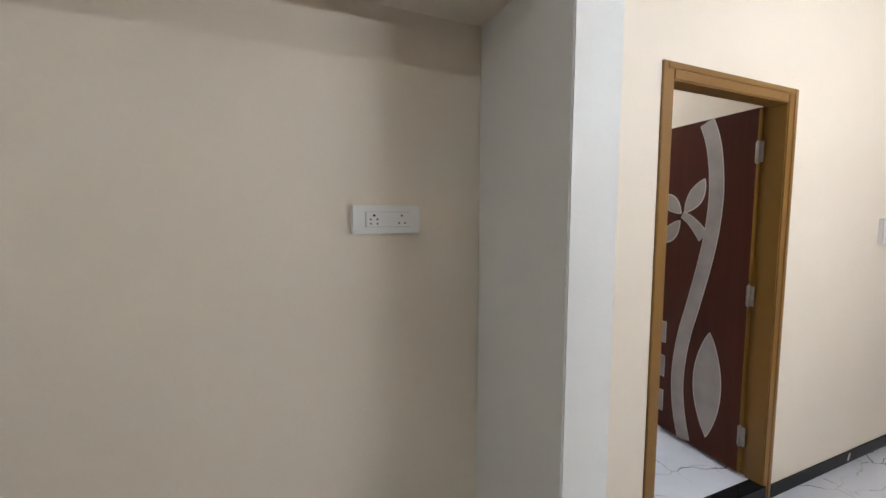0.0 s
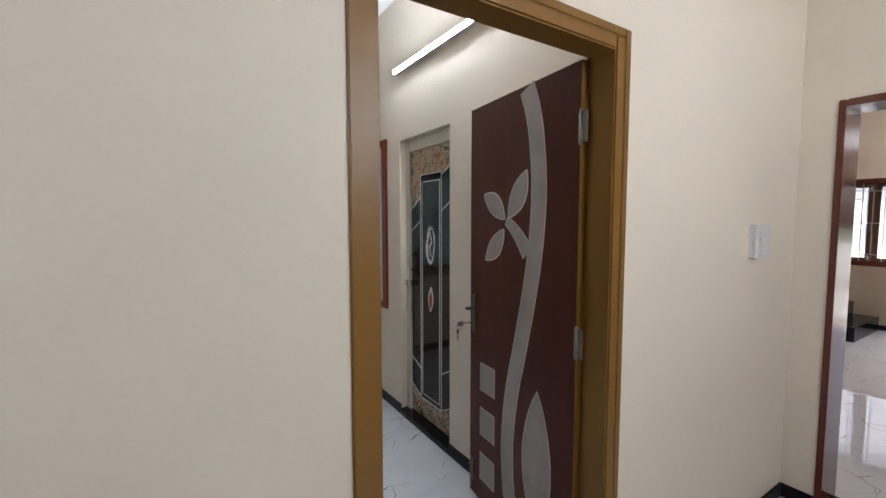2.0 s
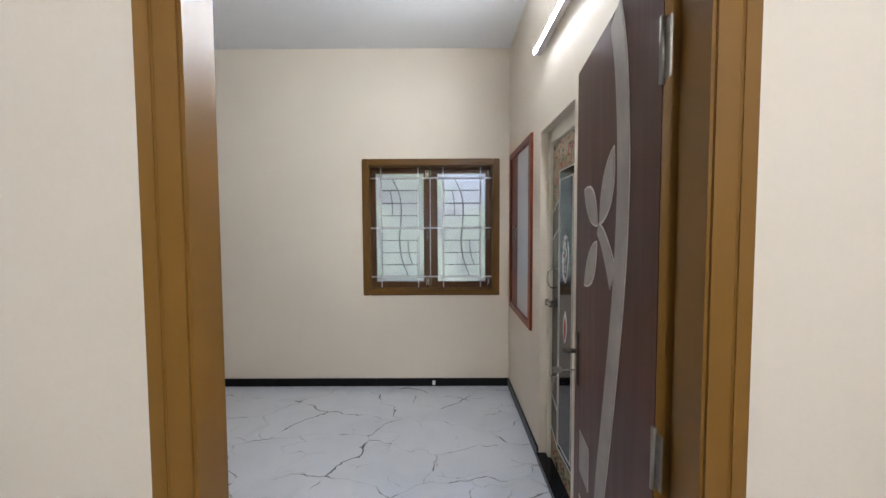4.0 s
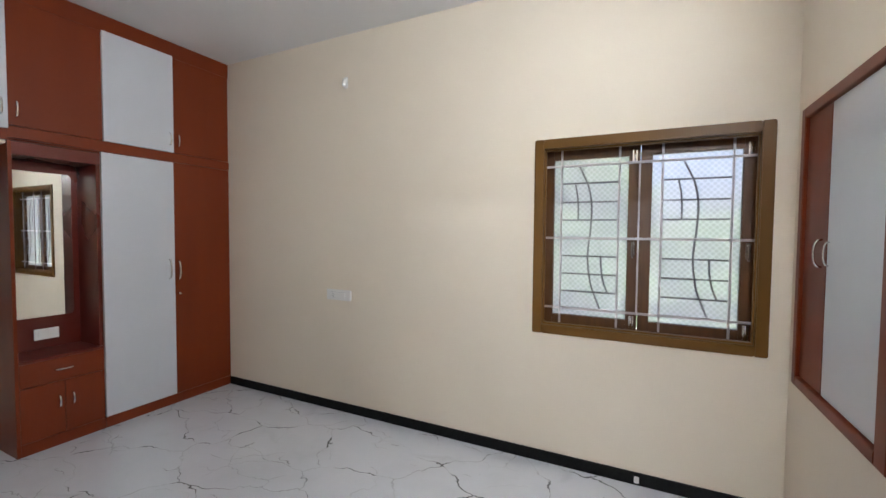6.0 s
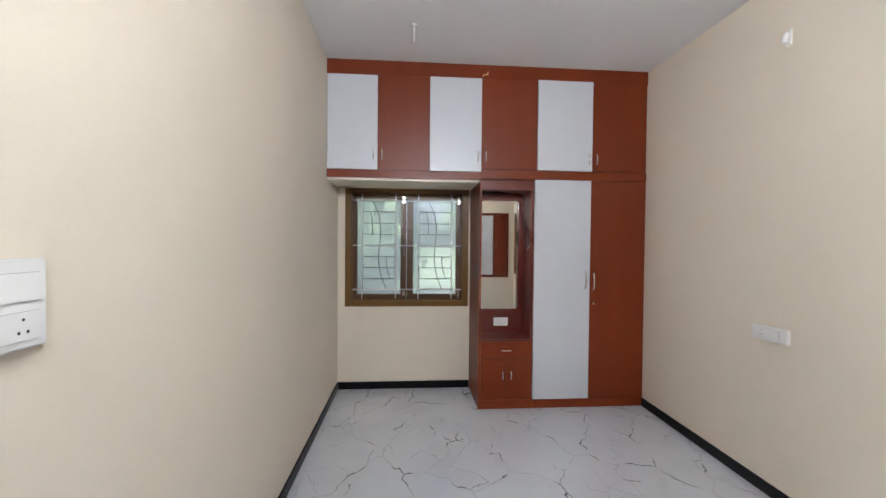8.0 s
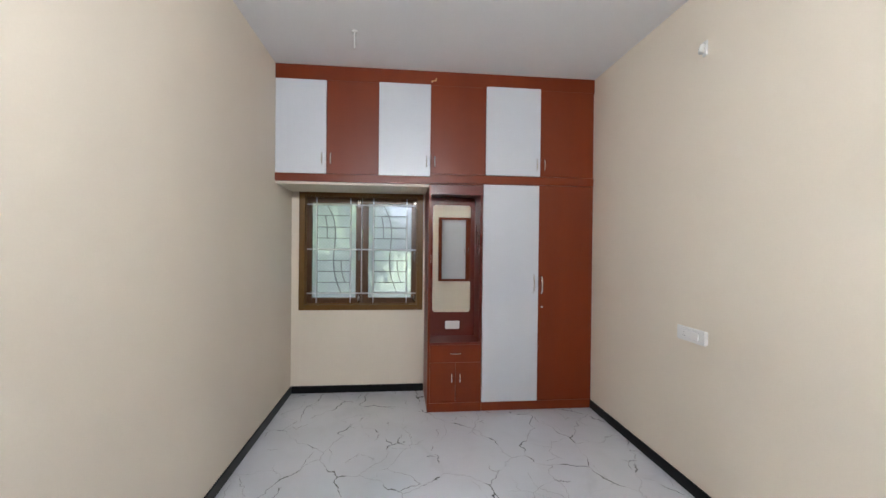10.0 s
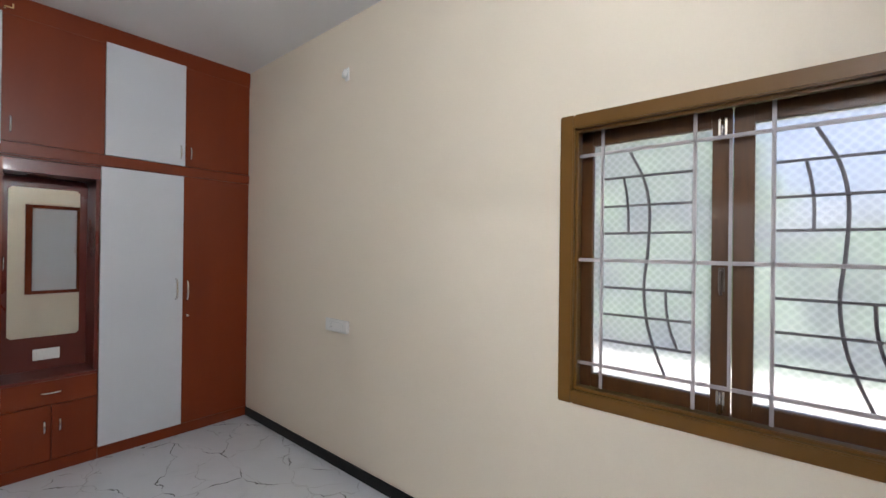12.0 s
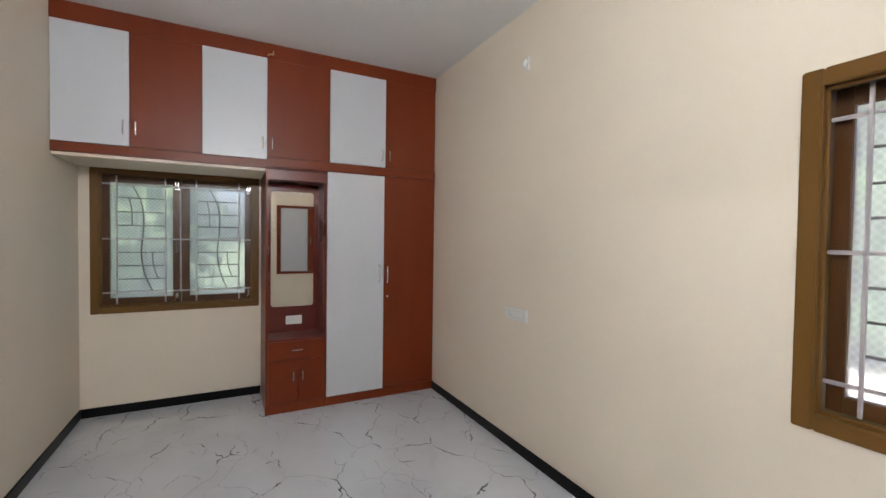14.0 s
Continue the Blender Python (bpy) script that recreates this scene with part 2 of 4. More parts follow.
EARTH = shader("pale_yard", (0.46, 0.45, 0.42), 0.9, vary=0.08, scale=0.6, fine=12, bump=0.4)
GRASS = shader("grass", (0.055, 0.085, 0.042), 0.9, second=(0.08, 0.105, 0.06), scale=0.5, fine=14, vary=0.15, bump=0.6)
LEAVES = shader("leaves", (0.065, 0.12, 0.045), 0.6, second=(0.095, 0.15, 0.06), scale=1.2, fine=9, vary=0.15, bump=0)
BARK = shader("bark", (0.12, 0.085, 0.055), 0.9, vary=0.12, scale=6, fine=40, bump=0.6)
MIRROR = bpy.data.materials.new("mirror")
MIRROR.use_nodes = True
mb = MIRROR.node_tree.nodes["Principled BSDF"]
mb.inputs["Base Color"].default_value = (0.88, 0.9, 0.88, 1)
mb.inputs["Metallic"].default_value, mb.inputs["Roughness"].default_value = 1.0, 0.015


# ---- mesh helpers ----
def box(bm, a, b, bev=0.0):
    lo = [min(p, q) for p, q in zip(a, b)]
    hi = [max(p, q) for p, q in zip(a, b)]
    vs = [bm.verts.new((x, y, z)) for x in (lo[0], hi[0]) for y in (lo[1], hi[1]) for z in (lo[2], hi[2])]
    fs = [bm.faces.new([vs[i] for i in f]) for f in ((0, 1, 3, 2), (4, 6, 7, 5), (0, 4, 5, 1), (2, 3, 7, 6), (0, 2, 6, 4), (1, 5, 7, 3))]
    if bev:
        es = list({e for f in fs for e in f.edges})
        bmesh.ops.bevel(bm, geom=es, offset=bev, segments=2, affect="EDGES", clamp_overlap=True)
    return bm


def tube(bm, pts, r, seg=8):
    """A round bar along points, closed at both ends."""
    pts = [Vector(p) for p in pts]
    rings = []
    for i, p in enumerate(pts):
        d = (pts[min(i + 1, len(pts) - 1)] - pts[max(i - 1, 0)]).normalized()
        u = d.orthogonal().normalized() if not rings else (ref - d * ref.dot(d)).normalized()
        ref = u
        w = d.cross(u)
        rad = r[i] if isinstance(r, (list, tuple)) else r
        rings.append([bm.verts.new(p + rad * (math.cos(k * math.tau / seg) * u + math.sin(k * math.tau / seg) * w)) for k in range(seg)])
    for a, b in zip(rings, rings[1:]):
        for k in range(seg):
            f = bm.faces.new((a[k], a[(k + 1) % seg], b[(k + 1) % seg], b[k]))
            f.smooth = True
    bm.faces.new(rings[0][::-1])
    bm.faces.new(rings[-1])
    return bm


def plate(bm, pts, y0, y1):
    """A flat outline in x and z, given thickness from y0 to y1."""
    a = [bm.verts.new((x, y0, z)) for x, z in pts]
    b = [bm.verts.new((x, y1, z)) for x, z in pts]
    n = len(pts)
    bm.faces.new(a)
    bm.faces.new(b[::-1])
    for i in range(n):
        bm.faces.new((a[i], b[i], b[(i + 1) % n], a[(i + 1) % n]))
    bmesh.ops.recalc_face_normals(bm, faces=bm.faces[:])
    return bm


def ribbon(bm, pts, half, y0, y1):
    """A flat curved band round a line of x and z; half widths along it."""
    n = len(pts)
    left, right = [], []
    for i in range(n):
        p, q = Vector(pts[max(i - 1, 0)]), Vector(pts[min(i + 1, n - 1)])
        d = (q - p).normalized()
        s = Vector((-d.y, d.x)) * (half[i] if isinstance(half, list) else half)
        left.append(Vector(pts[i]) + s)
        right.append(Vector(pts[i]) - s)
    rows = [[bm.verts.new((l.x, y, l.y)), bm.verts.new((r.x, y, r.y))] for y in (y0, y1) for l, r in zip(left, right)]
    a, b = rows[:n], rows[n:]
    for i in range(n - 1):
        bm.faces.new((a[i][0], a[i + 1][0], a[i + 1][1], a[i][1]))
        bm.faces.new((b[i][0], b[i][1], b[i + 1][1], b[i + 1][0]))
        for k in (0, 1):
            bm.faces.new((a[i][k], b[i][k], b[i + 1][k], a[i + 1][k]))
    for i in (0, n - 1):
        bm.faces.new((a[i][0], a[i][1], b[i][1], b[i][0]))
    bmesh.ops.recalc_face_normals(bm, faces=bm.faces[:])
    return bm


def smooth_line(pts, steps=6):
    """A smooth curve through the points (Catmull-Rom)."""
    out = []
    p = [Vector(q) for q in pts]
    p = [2 * p[0] - p[1], *p, 2 * p[-1] - p[-2]]
    for i in range(1, len(p) - 2):
        for k in range(steps):
            t = k / steps
            out.append(0.5 * (2 * p[i] + (p[i + 1] - p[i - 1]) * t + (2 * p[i - 1] - 5 * p[i] + 4 * p[i + 1] - p[i + 2]) * t * t + (3 * p[i] - p[i - 1] - 3 * p[i + 1] + p[i + 2]) * t ** 3))
    out.append(p[-2])
    return out


def petal(a, b, width, lean=0.0, steps=14):
    """The outline of a pointed leaf from a to b."""
    a, b = Vector(a), Vector(b)
    d = b - a
    s = Vector((-d.y, d.x)).normalized()
    up = [a + d * (k / steps) + s * width * (math.sin(math.pi * (k / steps)) ** 0.8 * 0.5 + lean * math.sin(math.pi * k / steps)) for k in range(steps + 1)]
    dn = [a + d * (k / steps) - s * width * (math.sin(math.pi * (k / steps)) ** 0.8 * 0.5 - lean * math.sin(math.pi * k / steps)) for k in range(steps - 1, 0, -1)]
    return [(v.x, v.y) for v in up + dn]


def part(name, bm, material, parent=None, label=""):
    me = bpy.data.meshes.new(name)
    bmesh.ops.recalc_face_normals(bm, faces=bm.faces[:])
    bm.to_mesh(me)
    bm.free()
    me.materials.append(material)
    ob = new(name, me)
    if parent:
        ob.parent = parent
    if label:
        tagged(ob, label)
    return ob


def thing(name, m, label, category, group="", kind=""):
    ob = new(name)
    ob.empty_display_size = 0.1
    ob.matrix_world = m
    return tagged(ob, label, category, group, kind)


def setting(name, bm, material, label=""):
    return tagged(part(name, bm, material), label, kind="structure")


def grid_wall(name, a, b, holes, material, label):
    """A wall along its longer side, with openings (from, to, z0, z1) through it; one clean shell."""
    ax = 0 if b[0] - a[0] > b[1] - a[1] else 1
    us = sorted({a[ax], b[ax], *[h[0] for h in holes], *[h[1] for h in holes]})
    zs = sorted({a[2], b[2], *[h[2] for h in holes], *[h[3] for h in holes]})
    full = {(i, k) for i in range(len(us) - 1) for k in range(len(zs) - 1)
            if not any(h[0] <= us[i] and h[1] >= us[i + 1] and h[2] <= zs[k] and h[3] >= zs[k + 1] for h in holes)}
    bm = bmesh.new()
    seen = {}

    def vert(u, w, z):
        key = (u, w, z)
        if key not in seen:
            seen[key] = bm.verts.new((u, w, z) if ax == 0 else (w, u, z))
        return seen[key]

    w0, w1 = a[1 - ax], b[1 - ax]
    for i, k in full:
        u0, u1, z0, z1 = us[i], us[i + 1], zs[k], zs[k + 1]
        for w in (w0, w1):
            bm.faces.new([vert(u0, w, z0), vert(u1, w, z0), vert(u1, w, z1), vert(u0, w, z1)])
        for di, dk, (p, q) in ((-1, 0, ((u0, z0), (u0, z1))), (1, 0, ((u1, z0), (u1, z1))), (0, -1, ((u0, z0), (u1, z0))), (0, 1, ((u0, z1), (u1, z1)))):
            if (i + di, k + dk) not in full:
                bm.faces.new([vert(p[0], w0, p[1]), vert(q[0], w0, q[1]), vert(q[0], w1, q[1]), vert(p[0], w1, p[1])])
    return setting(name, bm, material, label)


def B(*boxes, bev=0.0):
    bm = bmesh.new()
    for a, b in boxes:
        box(bm, a, b, bev)
    return bm


def bow_handle(parent, x, y, z, length, upright=True, reach=0.03, r=0.005, name="handle", label="chrome bow handle"):
    """A bow handle that stands out towards -y from a front at y."""
    n = 8
    pts = []
    for k in range(n + 1):
        a = math.pi * k / n
        off = -length / 2 * math.cos(a)
        out = -reach * math.sin(a) ** 0.6 if 0 < k < n else 0
        pts.append((x, y + out, z + off) if upright else (x + off, y + out, z))
    return part(name, tube(bmesh.new(), pts, r, 8), CHROME, parent, label)


# ---- structure ----
H, HF = 3.09, -0.085          # ceiling; floor of hall and living room
XW, YN, XF = -4.91, 2.9, 7.0  # bedroom west and north walls, living room's far wall
setting("floor_bedroom", B(((XW, -0.17, -0.2), (0.0, YN, 0.0))), TILE, "white vitrified floor with dark crack veins")
setting("floor_hall", B(((-4.3, -2.7, -0.25), (1.45, -0.235, HF))), TILE, "polished white floor with dark crack veins")
setting("floor_living", B(((1.68, -4.2, -0.25), (XF, 2.4, HF))), TILE_LIV, "polished ivory floor of the front room")
grid_wall("wall_north", (XW - 0.23, YN, -0.2), (0.23, YN + 0.23, H), [(-1.33, -0.107, 0.87, 2.09)], CREAM, "cream painted wall with a window")
grid_wall("wall_west", (XW - 0.23, -0.235, -0.2), (XW, YN, H), [(0.09, 1.313, 0.86, 2.05)], CREAM, "cream painted wall behind the wardrobe")
grid_wall("wall_south", (XW, -0.12, -0.2), (1.45, 0.0, H), [(-1.16, -0.03, -0.2, 2.13)], CREAM, "cream painted wall with the bedroom door")
grid_wall("wall_hall_north", (XW, -0.235, -0.2), (1.45, -0.12, H), [(-1.07, -0.11, -0.2, 2.10)], CREAM, "cream painted hall wall with the bedroom door")
grid_wall("wall_east", (0.0, 0.0, -0.2), (0.23, YN, H), [(1.0, 1.667, 0.0, 2.063), (1.9, 2.775, 0.80, 2.09)], CREAM, "cream painted wall with a bathroom door")
grid_wall("wall_hall_east", (1.45, -4.4, -0.25), (1.68, 0.0, H), [(-1.47, -0.405, -0.25, 2.07)], CREAM, "cream painted wall with a framed opening")
grid_wall("wall_hall_south", (-4.3, -2.9, -0.25), (1.45, -2.7, H), [], CREAM, "cream painted hall wall")
grid_wall("wall_hall_west", (-4.5, -2.9, -0.25), (-4.3, -0.235, H), [], CREAM, "cream painted hall wall")
grid_wall("wall_living_far", (XF, -4.2, -0.25), (XF + 0.23, 2.4, H), [(-0.02, 1.2, 0.84, 2.06), (-2.1, -1.1, HF, 2.04)], PEACH, "peach painted wall with window and front door")
grid_wall("wall_living_north", (1.68, 2.4, -0.25), (XF + 0.23, 2.6, H), [], PEACH, "peach painted wall")
grid_wall("wall_living_south", (1.68, -4.4, -0.25), (XF + 0.23, -4.2, H), [], PEACH, "peach painted wall")
grid_wall("wall_living_west", (1.5, 0.0, -0.25), (1.68, 2.4, H), [], PEACH, "peach painted wall")
setting("ceiling_bedroom", B(((XW - 0.23, -0.12, H), (0.23, YN + 0.23, H + 0.12))), CEIL, "white ceiling")
setting("ceiling_hall", B(((-4.5, -2.9, H), (1.56, -0.12, H + 0.12))), CEIL, "white ceiling")
setting("ceiling_living", B(((1.56, -4.4, H), (XF + 0.23, 2.6, H + 0.12))), CEIL, "white ceiling")
setting("wall_stub", B(((-1.945, -0.69, -0.25), (-1.785, -0.235, H)), bev=0.004), PALE, "pale grey painted partition end")
setting("loft_slab_hall", B(((-4.3, -0.69, 2.09), (-1.945, -0.235, 2.19))), CREAM, "cream plastered slab over a niche")
setting("loft_slab_bedroom", B(((XW, 0.0, 2.047), (-4.345, 1.348, 2.07)), bev=0.003), CREAM, "cream plastered underside of the loft")

SK = 0.075
for nm, a, b in (
    ("baseboard_north", (-4.327, YN - 0.012, 0), (-0.012, YN, SK)),
    ("baseboard_west", (XW, 0.012, 0), (XW + 0.012, 1.345, SK)),
    ("baseboard_south", (XW, 0, 0), (-1.16, 0.012, SK)),
    ("baseboard_east_far", (-0.012, 1.667, 0), (0, YN, SK)),
    ("baseboard_east_near", (-0.012, 0.012, 0), (0, 1.0, SK)),
    ("baseboard_hall", (-0.095, -0.247, HF), (1.438, -0.235, HF + SK)),
    ("baseboard_hall_left", (-1.785, -0.247, HF), (-1.084, -0.235, HF + SK)),
    ("baseboard_hall_east", (1.438, -0.387, HF), (1.45, -0.235, HF + SK)),
    ("baseboard_hall_side", (1.438, -2.7, HF), (1.45, -1.49, HF + SK)),
    ("baseboard_niche", (-4.3, -0.247, HF), (-1.945, -0.235, HF + SK)),
    ("baseboard_living", (XF - 0.012, -1.06, HF), (XF, 0.44, HF + SK)),
    ("baseboard_living_side", (XF - 0.012, -4.2, HF), (XF, -2.14, HF + SK)),
):
    setting(nm, B((a, b), bev=0.002), SKIRT, "black granite skirting")
setting("threshold_bedroom", B(((-1.03, -0.25, HF - 0.02), (-0.15, -0.171, 0.004)), bev=0.003), GRANITE, "black granite door sill")
setting("threshold_bathroom", B(((-0.014, 1.0, 0.0), (0.2, 1.667, 0.045)), bev=0.003), GRANITE, "black granite door sill")
setting("threshold_opening", B(((1.44, -1.47, HF - 0.05), (1.69, -0.405, HF + 0.006)), bev=0.002), GRANITE, "black granite strip across the opening")

# ---- outdoors ----
setting("ground", B(((-120, -120, -0.75), (120, 120, -0.45))), GRASS, "green grass field")
bm = bmesh.new()
box(bm, (-5.14, 3.13, -0.45), (45, 9.6, -0.42))
box(bm, (7.23, -40, -0.45), (45, 3.129, -0.42))
setting("pavement", bm, EARTH, "pale swept yard beside the house")


def tree(m, height, spread, count, seed, name="tree", label="green leafy tree in the yard"):
    rnd = random.Random(seed)
    t = thing(name, m, label, name, "garden " + name + "s")
    bm = bmesh.new()
    tube(bm, [(0, 0, 0), (0.03, 0.02, height * 0.25), (0, 0.05, height * 0.5), (0.05, 0, height * 0.8)], [0.13, 0.1, 0.07, 0.03], 8)
    for k in range(7):
        a = k * 2.4
        z = height * (0.3 + 0.07 * k)
        tube(bm, [(0, 0.02, z), (0.4 * spread * math.cos(a), 0.4 * spread * math.sin(a), z + 0.3), (0.8 * spread * math.cos(a), 0.8 * spread * math.sin(a), z + 0.5)], [0.045, 0.03, 0.012], 6)
    part("trunk", bm, BARK, t)
    bm = bmesh.new()
    clumps = [(rnd.gauss(0, spread * 0.45), rnd.gauss(0, spread * 0.45), height * rnd.uniform(0.3, 1.0)) for _ in range(22)]
    for _ in range(count):
        c = rnd.choice(clumps)
        p = Vector((c[0] + rnd.gauss(0, 0.22), c[1] + rnd.gauss(0, 0.22), c[2] + rnd.gauss(0, 0.2)))
        rot = Euler((rnd.uniform(0, 6), rnd.uniform(0, 6), rnd.uniform(0, 6))).to_matrix()
        s = rnd.uniform(0.06, 0.14)
        bm.faces.new([bm.verts.new(p + rot @ Vector(q) * s) for q in ((-1, 0, 0), (0, -0.4, 0.1), (1, 0, 0), (0, 0.4, 0.1))])
    part("crown", bm, LEAVES, t)
    return t


tree(pose(-7.3, 0.05, -0.45), 3.3, 0.75, 4200, 1)
shrub = tree(pose(-2.9, 10.2, -0.45), 2.2, 0.75, 3600, 5, "shrub", "low green leafy shrub at the edge of the yard")
for x, y, turn in ((-1.8, 10.7, 130), (-4.2, 10.3, 250), (0.3, 11.4, 60), (1.9, 12.2, 190)):
    copy_thing(shrub, pose(x, y, -0.45, 0, 0, turn))
tall = tree(pose(-3.0, 10.6, -0.45), 4.6, 1.6, 8000, 3)
for x, y, turn in ((-15.0, 3.6, 40), (-6.5, 12.0, 100), (-2.3, 12.6, 220), (-4.4, 11.6, 310), (-3.6, 14.0, 20), (-10.5, 16.0, 150), (-16.0, -1.5, 70), (6.5, 15.0, 20)):
    copy_thing(tall, pose(x, y, -0.45, 0, 0, turn))


# ---- windows ----
def window(name, m, w, h, wood, label):
    """Looks towards +y from inside; origin at the lower left corner of the frame on the wall's face."""
    win = thing(name, m, label, "window", kind="structure")
    fw = 0.062
    bm = bmesh.new()
    for a, b in (((0, -0.012, 0), (fw, 0.045, h)), ((w - fw, -0.012, 0), (w, 0.045, h)), ((fw, -0.012, h - fw), (w - fw, 0.045, h)), ((fw, -0.012, 0), (w - fw, 0.045, fw - 0.004))):
        box(bm, a, b, 0.005)
    for a, b in (((0.02, 0.045, 0.02), (fw - 0.012, 0.17, h - 0.02)), ((w - fw + 0.012, 0.045, 0.02), (w - 0.02, 0.17, h - 0.02)), ((fw - 0.012, 0.045, h - fw + 0.012), (w - fw + 0.012, 0.17, h - 0.02)), ((fw - 0.012, 0.045, 0.02), (w - fw + 0.012, 0.17, fw - 0.014))):
        box(bm, a, b)
    part("window_frame", bm, wood, win, "glossy golden-brown enamelled frame")
    part("bead", B(((fw, 0.012, fw - 0.004), (w - fw, 0.03, fw + 0.008)), ((fw, 0.012, h - fw - 0.012), (w - fw, 0.03, h - fw)), ((fw, 0.012, fw), (fw + 0.01, 0.03, h - fw)), ((w - fw - 0.01, 0.012, fw), (w - fw, 0.03, h - fw)), bev=0.003), wood, win)
    mid = 0.622 * w / 1.257
    z0, z1 = 0.055, h - 0.055
    for x0, x1, g0, g1 in ((0.055, mid - 0.002, 0.107, 0.557), (mid + 0.002, w - 0.055, 0.687, 1.138)):
        g0, g1 = g0 * w / 1.257, g1 * w / 1.257
        b0, b1 = 0.114, h - 0.121
        s = part("sash", B(((x0, 0.103, z0), (g0, 0.145, z1)), ((g1, 0.103, z0), (x1, 0.145, z1)), ((g0, 0.103, z0), (g1, 0.145, b0)), ((g0, 0.103, b1), (g1, 0.145, z1)), bev=0.003), SASHWOOD, win, "dark brown wooden casement")
        gl = part("pane", B(((g0 - 0.006, 0.122, b0 - 0.006), (g1 + 0.006, 0.127, b1 + 0.006))), GLASS, s, "patterned frosted glass pane")
        gl.visible_shadow = False
        xb = x1 - 0.03
        for zz, ln in ((z1 - 0.07, 0.075), (z0 + 0.05, 0.08)):
            bolt = part("bolt", B(((xb - 0.014, 0.095, zz - ln / 2), (xb + 0.014, 0.102, zz + ln / 2)), bev=0.002), CHROME, s, "small chrome tower bolt")
            tube_bm = tube(bmesh.new(), [(xb, 0.088, zz - ln * 0.55), (xb, 0.088, zz + ln * 0.5)], 0.006, 8)
            part("rod", tube_bm, CHROME, s)
        lt = part("latch", B(((xb - 0.011, 0.097, 0.515), (xb + 0.011, 0.1035, 0.605)), bev=0.002), DARKSTEEL, s, "dark steel casement latch")
        part("lever", tube(bmesh.new(), [(xb, 0.1, 0.59), (xb, 0.078, 0.588), (xb, 0.07, 0.57), (xb, 0.072, 0.525), (xb, 0.08, 0.505)], [0.006, 0.007, 0.007, 0.006, 0.005], 8), DARKSTEEL, lt)
    k = w / 1.257
    gy = 0.07
    r = 0.0065
    hs = (0.165, 0.622, 1.085)
    gr = part("grille", B(*[((0.058 * k, gy - 0.003, z - 0.0075), (w - 0.06, gy + 0.003, z + 0.0075)) for z in hs], bev=0.0015), GRILLEPAINT, win, "mauve-white painted iron grille")
    for x in (0.162, 0.507, 0.741, 1.088):
        part("bar", B(((x * k - r, gy - 0.012, 0.067), (x * k + r, gy - 0.003, h - 0.065)), bev=0.002), GRILLEPAINT, gr)
    part("bar", B(((0.619 * k - 0.005, gy - 0.010, hs[0]), (0.619 * k + 0.005, gy - 0.003, hs[2] - 0.01))), GRILLEPAINT, gr)
    for x0, x1 in ((0.162, 0.507), (0.741, 1.088)):
        for z in (0.972, 0.852, 0.738, 0.507, 0.392, 0.278):
            part("bar", B(((x0 * k, gy - 0.002, z - 0.005), (x1 * k, gy + 0.003, z + 0.005))), THINPAINT, gr)
        line = smooth_line([((x0 + dx) * k, z) for dx, z in ((0.108, 1.078), (0.165, 0.95), (0.186, 0.82), (0.18, 0.66), (0.167, 0.51), (0.182, 0.36), (0.215, 0.25), (0.248, 0.166))], 4)
        part("bar", ribbon(bmesh.new(), line, 0.0055, gy + 0.003, gy + 0.008), THINPAINT, gr)
        for pts in (((0.083, 0.972), (0.097, 0.90), (0.104, 0.82), (0.104, 0.738)), ((0.247, 0.507), (0.25, 0.43), (0.264, 0.35), (0.29, 0.278))):
            part("bar", ribbon(bmesh.new(), smooth_line([((x0 + dx) * k, z) for dx, z in pts], 4), 0.005, gy + 0.003, gy + 0.008), THINPAINT, gr)
    return win


window("window_1", pose(-1.347, YN, 0.855), 1.257, 1.252, ENAMEL_WIN, "brown framed casement window with iron grille")
window("window_2", pose(XW, 0.073, 0.845, 0, 0, 90), 1.257, 1.225, ENAMEL_WIN, "brown framed casement window under the loft")
window("window_3", pose(XF, 1.215, 0.82, 0, 0, -90), 1.257, 1.26, REDFRAME, "red-brown framed window of the front room")

# ---- bedroom door ----
door = thing("door_1", pose(-1.084, -0.245, HF), "open brown bedroom door frame with leaf", "door", kind="structure")
bm = bmesh.new()
fw, fh, ow = 0.074, 2.2, 0.989
for a, b in (((0, 0, 0), (0.030, 0.12, fh)), ((ow - 0.030, 0, 0), (ow, 0.12, fh)), ((0.030, 0, fh - 0.030), (ow - 0.030, 0.12, fh))):
    box(bm, a, b, 0.003)
for a, b in (((0.032, 0.05, 0), (fw - 0.016, 0.135, fh - 0.032)), ((ow - fw + 0.016, 0.05, 0), (ow - 0.032, 0.135, fh - 0.032)), ((fw - 0.016, 0.05, fh - fw + 0.016), (ow - fw + 0.016, 0.135, fh - 0.032))):
    box(bm, a, b, 0.003)
for a, b in (((0.023, 0.004, 0), (fw, 0.098, fh - 0.023)), ((ow - fw, 0.004, 0), (ow - 0.023, 0.098, fh - 0.023)), ((fw - 0.004, 0.004, fh - fw), (ow - fw + 0.004, 0.098, fh - 0.023))):
    box(bm, a, b, 0.006)
part("door_frame", bm, ENAMEL, door, "glossy golden-brown enamelled door frame")

AX = math.degrees(math.atan2(0.75, 0.083))
DZ = -0.021
leaf = thing("door_leaf", pose(-0.182, -0.112, 0.012, 0, 0, AX), "dark mahogany door leaf with beige leaf inlay, open", "door")
LW, LT = 0.768, 2.035
part("panel", B(((0, -0.042, 0), (LW, 0, LT)), bev=0.002), MAHOGANY, leaf)
part("edge_band", B(((-0.003, -0.041, 0.001), (0.0, -0.001, LT - 0.001))), ENAMEL, leaf, "golden-brown hinge edge")


